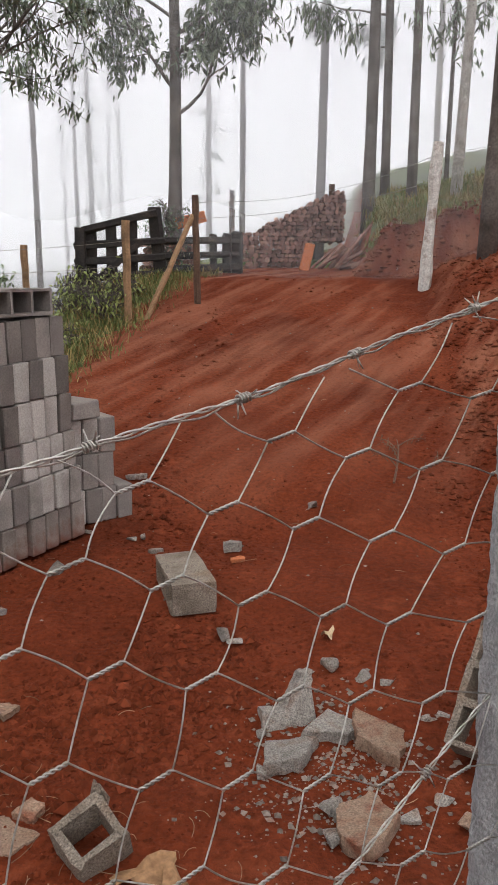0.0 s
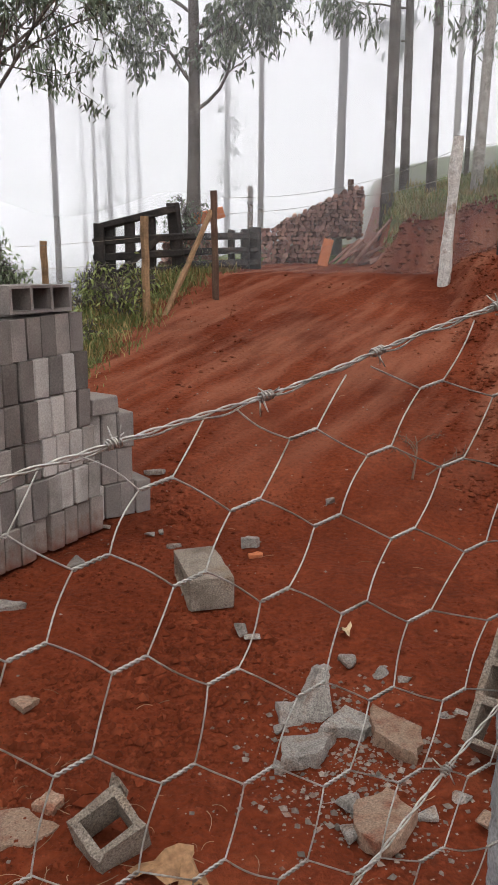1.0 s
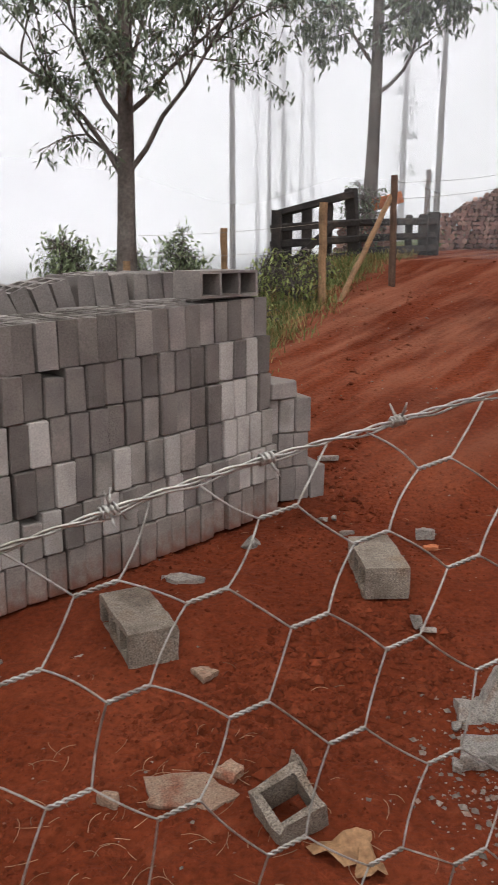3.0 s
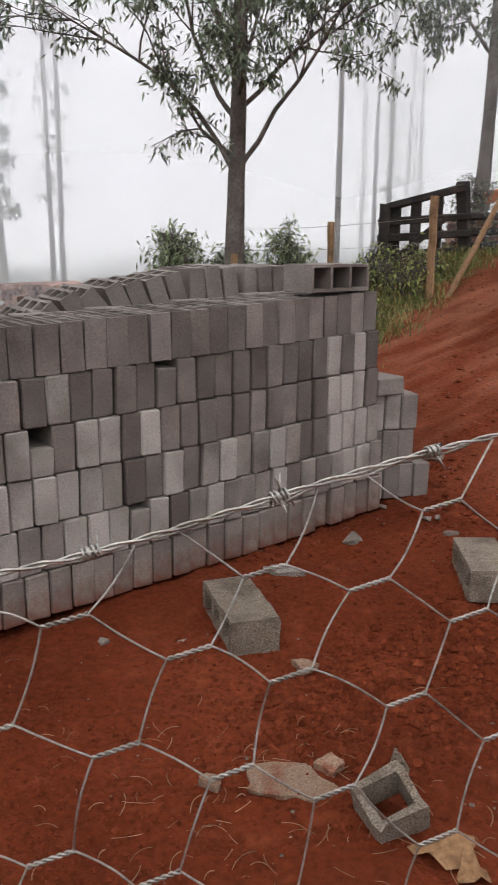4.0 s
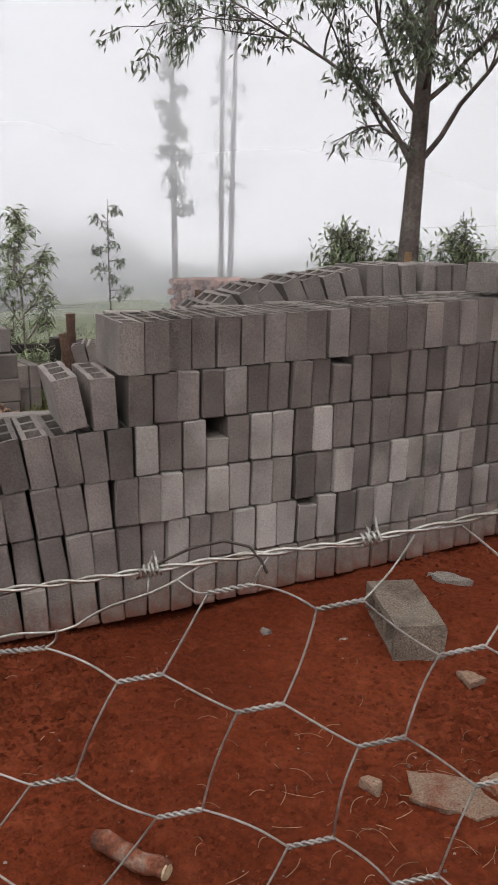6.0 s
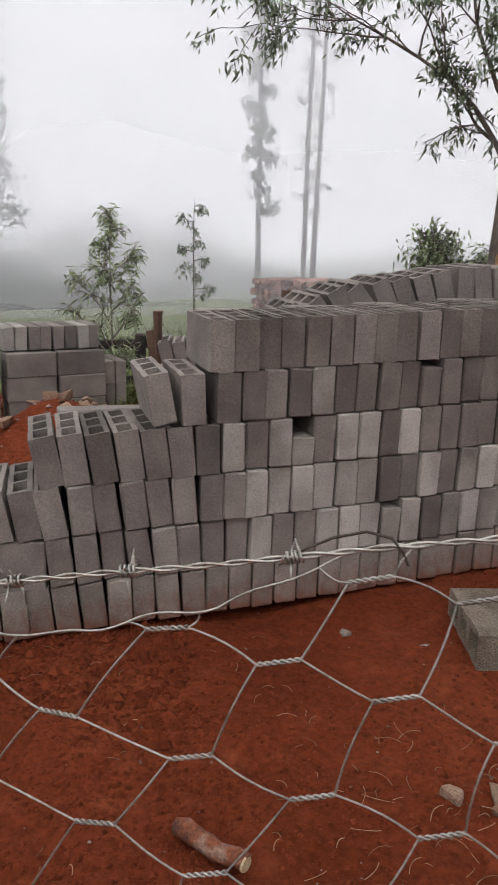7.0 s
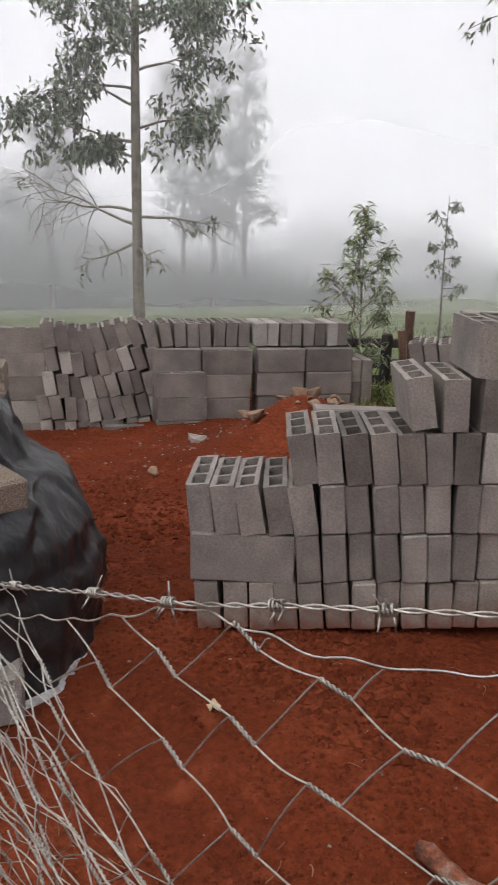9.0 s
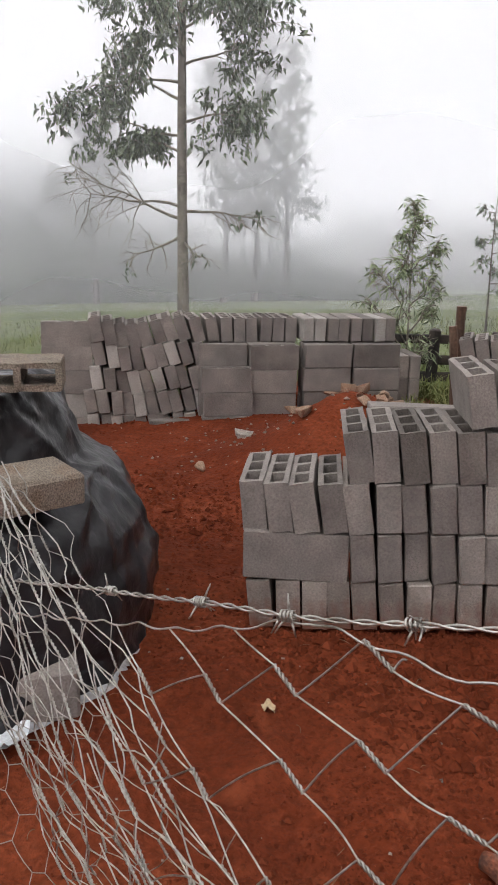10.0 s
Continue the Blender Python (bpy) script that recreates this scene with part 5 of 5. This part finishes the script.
PIECES = ((0.31, 2.72, 0.075, 0.08, 0.06, 10, 0), (0.44, 2.66, 0.1, 0.07, 0.05, 50, 0), (0.50, 2.62, 0.06, 0.05, 0.04, 0, 0),
          (0.11, 2.20, 0.21, 0.15, 0.05, 35, 0), (0.27, 2.32, 0.19, 0.15, 0.055, 30, 0), (0.43, 2.26, 0.17, 0.27, 0.055, 28, 1), (0.32, 1.88, 0.16, 0.25, 0.05, -8, 1),
          (0.45, 1.93, 0.09, 0.06, 0.03, 0, 0), (0.24, 1.97, 0.09, 0.08, 0.05, 60, 0), (0.24, 1.85, 0.08, 0.07, 0.04, 20, 0), (0.61, 2.41, 0.1, 0.05, 0.03, 10, 0),
          (0.66, 2.42, 0.05, 0.05, 0.03, 70, 0), (0.20, 2.28, 0.05, 0.05, 0.03, 0, 0), (0.05, 2.32, 0.05, 0.06, 0.03, 15, 0), (0.04, 2.13, 0.06, 0.05, 0.02, 45, 0),
          (-0.09, 3.86, 0.12, 0.07, 0.05, 5, 0), (-1.12, 3.12, 0.17, 0.08, 0.04, 12, 0), (-0.91, 3.57, 0.09, 0.13, 0.06, -20, 0), (-0.67, 4.62, 0.11, 0.07, 0.03, 0, 0),
          (-0.82, 2.44, 0.1, 0.07, 0.025, 10, 2), (-0.10, 2.94, 0.06, 0.07, 0.09, 20, 0), (-0.06, 2.90, 0.09, 0.04, 0.03, 0, 0), (-0.62, 3.95, 0.07, 0.06, 0.03, 0, 0), (-0.55, 4.0, 0.06, 0.05, 0.03, 40, 0),
          (-0.48, 3.82, 0.08, 0.05, 0.02, 10, 0), (-0.8, 4.2, 0.09, 0.07, 0.04, 30, 0), (-0.86, 4.05, 0.05, 0.05, 0.03, 0, 0), (0.36, 4.3, 0.06, 0.07, 0.06, 0, 0),
          (-0.91, 1.75, 0.085, 0.055, 0.045, 5, 2), (-0.05, 3.72, 0.08, 0.05, 0.02, 30, 3), (-1.6, 2.35, 0.06, 0.045, 0.03, 0, 0), (-1.32, 2.45, 0.05, 0.035, 0.02, 20, 0),
          (0.60, 1.9, 0.08, 0.08, 0.05, 30, 1), (0.56, 2.0, 0.07, 0.05, 0.04, 0, 0), (-4.5, 2.9, 0.22, 0.1, 0.07, 30, 2), (-4.9, 2.75, 0.2, 0.1, 0.05, 0, 0), (-4.55, 2.2, 0.1, 0.06, 0.08, 0, 1))
KINDS = ((None, "broken grey lump of concrete on red soil"), (None, "pale buff slab of broken mortar on soil"), (None, "reddish broken piece of mortar on soil"), (None, "orange fired clay chip on soil"))
for k, (x, y, a, b, c, turn, kind) in enumerate(PIECES):
    rubble(x, y, (a, b, c), turn, 300 + k, (M_SHARD, M_BUFF, M_BUFF, M_CLAY)[kind], KINDS[kind][1], 6 if k % 3 else -8)
# the flat mortar slab and its knob
rubble(-0.70, 1.84, (0.27, 0.17, 0.022), 8, 402, M_BUFF, "flat buff slab of mortar stained with red soil")
rubble(-0.60, 1.93, (0.1, 0.09, 0.04), 30, 403, M_BUFF, "flat buff slab of mortar stained with red soil")
# pale stones crowning the soil mound
g_stone = random.Random(8)
for k in range(26):
    x, y = -4.18 + g_stone.gauss(0, 0.22), 3.35 + g_stone.gauss(0, 0.22)
    sz = g_stone.uniform(0.06, 0.15)
    rubble(x, y, (sz, sz * 0.7, sz * 0.55), g_stone.uniform(0, 180), 500 + k, M_BUFF, "pale buff stone lying on the soil mound", g_stone.uniform(-20, 20))


def broken_corner():
    """A corner broken out of a hollow block: two walls at an angle with ragged edges."""
    g = random.Random(14)
    outline = ((0.0, 0.0), (0.0, 0.075), (0.07, 0.07), (0.1, 0.085), (0.135, 0.14), (0.16, 0.2), (0.205, 0.205), (0.2, 0.15), (0.205, 0.03), (0.12, -0.02))
    dense = []
    for (x0, z0), (x1, z1) in zip(outline, outline[1:] + outline[:1]):
        for k in range(3):
            dense.append((x0 + (x1 - x0) * k / 3 + g.uniform(-0.004, 0.004), z0 + (z1 - z0) * k / 3 + g.uniform(-0.004, 0.004)))
    n = len(dense)
    vs = [Vector((x * grow + 0.02 * y, y, z * grow)) for y, grow in ((0.0, 0.97), (0.006, 1.0), (0.085, 0.98), (0.095, 0.94)) for x, z in dense]
    fs = [[k * n + i, k * n + (i + 1) % n, (k + 1) * n + (i + 1) % n, (k + 1) * n + i] for k in range(3) for i in range(n)]
    fs += [list(range(n))[::-1], [3 * n + i for i in range(n)]]
    single("broken_block", tidy(mesh("broken_block", vs, fs, M_SHARD)), pose(0.05, 2.33, 0.015, -18, 0, 12) @ Matrix.Scale(0.88, 4), "grey broken corner of a hollow concrete block")


broken_corner()


def dry_branch():
    """A dead twig with side shoots lying on the slope."""
    g, so = random.Random(17), Soup()
    x0, y0 = 0.86, 4.55

    def shoot(x, y, a, ln, r, level):
        pts = []
        for i in range(7):
            q = i / 6
            px, py = x + ln * q * math.cos(a + 0.12 * q), y + ln * q * math.sin(a + 0.12 * q)
            pts.append((px, py, ground_z(px, py) + 0.015 + 0.03 * math.sin(math.pi * q)))
            if level and i in (2, 3, 4, 5):
                shoot(px, py, a + g.choice((-1, 1)) * g.uniform(0.4, 0.9), ln * g.uniform(0.25, 0.5), r * 0.55, level - 1)
        so.tube(pts, [r * (1 - 0.1 * i) for i in range(7)], 5)

    shoot(x0, y0, 1.25, 0.55, 0.008, 2)
    shoot(x0 + 0.1, y0 + 0.05, 0.6, 0.4, 0.006, 1)
    tagged(new("dead_branch", so.done("dead_branch", M_DARKBROWN)), "dry brown dead branch lying on the soil slope", "branch")


dry_branch()


def tree_billet():
    so = Soup()
    a, b = Vector((-1.405, 1.175, 0.022)), Vector((-1.19, 1.185, 0.022))
    pts = [a.lerp(b, i / 8) + Vector((0, 0.006 * math.sin(i), 0.004 * math.sin(2 * i))) for i in range(9)]
    so.tube(pts, [0.022, 0.0265, 0.0255, 0.024, 0.0255, 0.024, 0.0245, 0.023, 0.022], 14)
    ob = new("log_billet", so.done("log_billet", M_BILLET, True))
    tagged(ob, "short reddish-brown cut log with a pale sawn end", "log")
    so = Soup()
    so.tube([b + Vector((-0.001, 0, 0)), b + Vector((0.004, 0, 0))], [0.021, 0.019], 14)
    part("cut_end", so.done("cut_end", M_STRAWWOOD), ob, "pale sawn end")
    so = Soup()
    a, b = Vector((-0.99, 0.76, 0.03)), Vector((-0.83, 0.60, 0.035))
    so.tube([a.lerp(b, i / 4) for i in range(5)], [0.027, 0.029, 0.029, 0.027, 0.025], 12)
    tagged(new("log_billet", so.done("log_billet", M_BILLET, True)), "short reddish-brown cut log on the soil", "log")


tree_billet()


def leaf_litter():
    for k, (x, y, s, turn) in enumerate(((-0.25, 1.70, 0.16, 30), (-0.18, 1.66, 0.12, 100), (0.32, 2.95, 0.07, 60), (-2.18, 1.09, 0.055, 5))):
        vs, fs, n = [Vector((0, 0, 0.012))], [], 14
        for i in range(n):
            a = 2 * math.pi * i / n
            r = s * (0.5 + 0.13 * math.sin(3 * a + k) + 0.06 * math.sin(7 * a))
            vs.append(Vector((r * math.cos(a), r * 0.62 * math.sin(a), 0.006 + 0.014 * math.sin(2 * a + k) + 0.008 * math.cos(5 * a))))
        fs = [[0, 1 + i, 1 + (i + 1) % n] for i in range(n)]
        ob = new("dead_leaf", mesh("dead_leaf", vs, fs, M_DEADLEAF if k < 2 else M_STRAWWOOD, True))
        ob.matrix_basis = pose(x, y, ground_z(x, y) + 0.02, 4, 3, turn)
        tagged(ob, "curled brown dead leaf on the soil" if k < 2 else "pale dry husk lying on the soil", "leaf", "fallen leaves")


leaf_litter()


# ---------------------------------------------------------------- clods, chips, straw, grass
def scatter():
    g = random.Random(21)
    octa = ((1, 0, 0), (-1, 0, 0), (0, 1, 0), (0, -1, 0), (0, 0, 1), (0, 0, -1))
    tri = ((0, 2, 4), (2, 1, 4), (1, 3, 4), (3, 0, 4), (2, 0, 5), (1, 2, 5), (3, 1, 5), (0, 3, 5))

    def lump(so, x, y, r, squash=0.7):
        z = rough_z(x, y)
        k = len(so.v)
        a = g.uniform(0, 6.3)
        ca, sa = math.cos(a), math.sin(a)
        for p in octa:
            q = [p[0] * r * g.uniform(0.6, 1.3), p[1] * r * g.uniform(0.6, 1.2), p[2] * r * squash * g.uniform(0.7, 1.2)]
            so.v.append(Vector((x + q[0] * ca - q[1] * sa, y + q[0] * sa + q[1] * ca, z + q[2] + r * 0.15)))
        so.f.extend([[k + i for i in t] for t in tri])

    clods, chips, straw = Soup(), Soup(), Soup()
    for _ in range(125000):
        a, d = g.uniform(radians(60), radians(185)), 1.0 + 9.0 * g.random() ** 1.5
        x, y = -0.6 + d * math.cos(a), d * math.sin(a)
        if not grassy(x, y):
            heavy = noise.noise(Vector((x * 0.9, y * 0.9, 11))) + (0.45 * smooth(0.3, 1.0, x - 0.1 * y) if y > 2.5 else 0)
            if heavy > g.uniform(-0.35, 0.35):
                if y < 4.6 or x > 0.9 + 0.1 * y or g.random() < 0.22:
                    bank = x > 0.55 + 0.1 * y and y > 2.2
                    lump(clods, x, y, 0.0028 + 0.0105 * g.random() ** 3.4 + (0.022 * g.random() ** (2.2 if bank else 5) if heavy > 0.2 else 0) + (0.0006 if y < 4.6 or bank else 0.0) * y)
    for _ in range(1800):
        x = g.uniform(1.25, 3.4)
        lump(clods, x, 0.1 * x + g.uniform(9.2, 9.8), 0.008 + 0.045 * g.random() ** 2.5)
    for _ in range(2600):
        near = g.random()
        if near < 0.42:
            x, y = g.gauss(0.26, 0.17), g.gauss(2.12, 0.24)
            r = 0.003 + 0.013 * g.random() ** 3.0
        elif near < 0.48:
            x, y = g.gauss(-4.6, 0.6), g.gauss(2.7, 0.4)
            r = 0.006 + 0.015 * g.random() ** 2
        else:
            a, d = g.uniform(radians(60), radians(185)), 1.2 + 7 * g.random() ** 1.4
            x, y = -0.6 + d * math.cos(a), d * math.sin(a)
            r = 0.0026 + 0.0075 * g.random() ** 3 + 0.0006 * d
            if y < 3.2 and g.random() < 0.65:
                continue
        if y > 0.9 or x < -1.2:
            lump(chips, x, y, r)
    for _ in range(330):
        a, d = g.uniform(radians(60), radians(185)), 1.1 + 6 * g.random() ** 1.5
        x, y = -0.6 + d * math.cos(a), d * math.sin(a)
        if g.random() < 0.35:
            x, y = g.gauss(-0.75, 0.4), g.gauss(1.72, 0.25)
        ln, t = g.uniform(0.015, 0.09), g.uniform(0, 6.3)
        pts = [(x + ln * q * math.cos(t + q * 0.5), y + ln * q * math.sin(t + q * 0.5), rough_z(x, y) + 0.007 + 0.006 * math.sin(q * 3)) for q in (0, 0.25, 0.5, 0.75, 1)]
        straw.tube(pts, g.uniform(0.0007, 0.0013), 3, False)
    for name, so, mat, label, cat in (("soil_clods", clods, M_CLOD, "small crumbled clods of red soil", "soil"), ("gravel_chips", chips, M_CHIPS, "grey concrete chips strewn over red soil", "gravel"), ("straw_bits", straw, M_DRY, "dry straw and twigs strewn on the soil", "straw")):
        tagged(new(name, so.done(name, mat)), label, cat, kind="stuff")


scatter()


def grass():
    g = random.Random(31)
    so, dry = Soup(), Soup()

    def tuft(target, x, y, h, n, spread):
        z = ground_z(x, y) - 0.02
        for _ in range(n):
            bx, by = x + g.gauss(0, spread), y + g.gauss(0, spread)
            a, tip = g.uniform(0, 6.3), g.uniform(0.3, 1.1)
            hh = h * g.uniform(0.5, 1.2)
            dx, dy = math.cos(a) * tip * hh, math.sin(a) * tip * hh
            wx, wy = -math.sin(a) * 0.0036 * (1 + h * 3), math.cos(a) * 0.0036 * (1 + h * 3)
            k = len(target.v)
            target.v += [Vector((bx - wx, by - wy, z)), Vector((bx + wx, by + wy, z)), Vector((bx + dx * 0.5 + wx * 0.7, by + dy * 0.5 + wy * 0.7, z + hh * 0.7)), Vector((bx + dx * 0.5 - wx * 0.7, by + dy * 0.5 - wy * 0.7, z + hh * 0.7)), Vector((bx + dx, by + dy, z + hh * 0.9))]
            target.f += [[k, k + 1, k + 2, k + 3], [k + 3, k + 2, k + 4]]

    for _ in range(620):
        y = g.uniform(4.9, 10.5)
        x = -1.75 + 0.27 * (y - 5.0) - abs(g.gauss(0, 0.55)) + 0.05
        tuft(so if g.random() < 0.5 else dry, x, y, g.uniform(0.04, 0.15), 26, 0.09)
    for _ in range(700):
        x, y = g.uniform(1.7, 6.0), 9.85 + abs(g.gauss(0, 1.2))
        y += 0.1 * x
        tuft(so if g.random() < 0.55 else dry, x, y, g.uniform(0.06, 0.19), 24, 0.09)
    for _ in range(260):
        x = g.uniform(1.45, 4.5)
        tuft(dry if g.random() < 0.5 else so, x, 9.78 + 0.1 * x + g.uniform(-0.06, 0.15), g.uniform(0.04, 0.11), 20, 0.06)
    for _ in range(130):
        tuft(so, g.gauss(-5.0, 0.35), g.gauss(4.95, 0.3), g.uniform(0.08, 0.2), 16, 0.05)
    for _ in range(1500):
        a, d = g.uniform(radians(105), radians(180)), g.uniform(7.2, 16)
        x, y = d * math.cos(a), d * math.sin(a)
        if grassy(x, y):
            tuft(so, x, y, g.uniform(0.06, 0.2), 8, 0.1)
    tagged(new("grass", so.done("grass", M_GRASS)), "rough green grass and weeds edging the bare soil", "grass", kind="stuff")
    tagged(new("dry_grass", dry.done("dry_grass", M_DRYGRASS)), "yellowing dry grass among the weeds", "grass", kind="stuff")


grass()


def weeds():
    r = random.Random(5)
    for k, (x, y, h) in enumerate(((-1.38, 7.5, 0.4), (-1.7, 7.9, 0.45), (-1.25, 8.1, 0.35), (-1.8, 8.4, 0.45), (-1.65, 6.9, 0.28))):
        tree("weed_bush", (x, y, ground_z(x, y) - 0.05), h, 0.008, "leafy green weeds growing beside the timber gate", 120 + k, limbs_around(0.05, h * 0.7, 11, 0.28, 1.1, k, 0.2), 0.055, 330, M_WEED, category="bush", group="weeds by the gate", clump=0.06, wide=0.4)


tree("vine_bush", (-0.95, 9.35, 1.55), 0.65, 0.01, "dark tangled vine growing over the gate post", 131, limbs_around(0.2, 0.6, 12, 0.26, 0.8, 3, 0.2), 0.05, 420, M_LEAF, category="bush", clump=0.06, wide=0.45)
weeds()


def far_wires():
    for k, (a, b, sag) in enumerate((((-3.2, 7.6, 1.62), (-1.12, 7.42, 1.72), 0.03), ((-3.2, 7.6, 1.42), (-1.12, 7.42, 1.5), 0.03), ((-0.53, 7.98, 2.1), (1.23, 12.44, 2.62), 0.05), ((-0.53, 7.98, 1.95), (1.23, 12.44, 2.45), 0.05), ((1.23, 12.44, 2.62), (1.88, 8.4, 2.6), 0.04), ((1.23, 12.44, 2.45), (1.87, 8.4, 2.35), 0.04), ((1.88, 8.4, 2.6), (4.5, 9.4, 3.2), 0.04))):
        so = Soup()
        a, b = Vector(a), Vector(b)
        so.tube([a.lerp(b, i / 12) - Vector((0, 0, sag * math.sin(math.pi * i / 12))) for i in range(13)], 0.003, 4, False)
        tagged(new("fence_wire", so.done("fence_wire", M_RUST)), "old dull fence wire strung between posts", "wire", "fence wires")


far_wires()
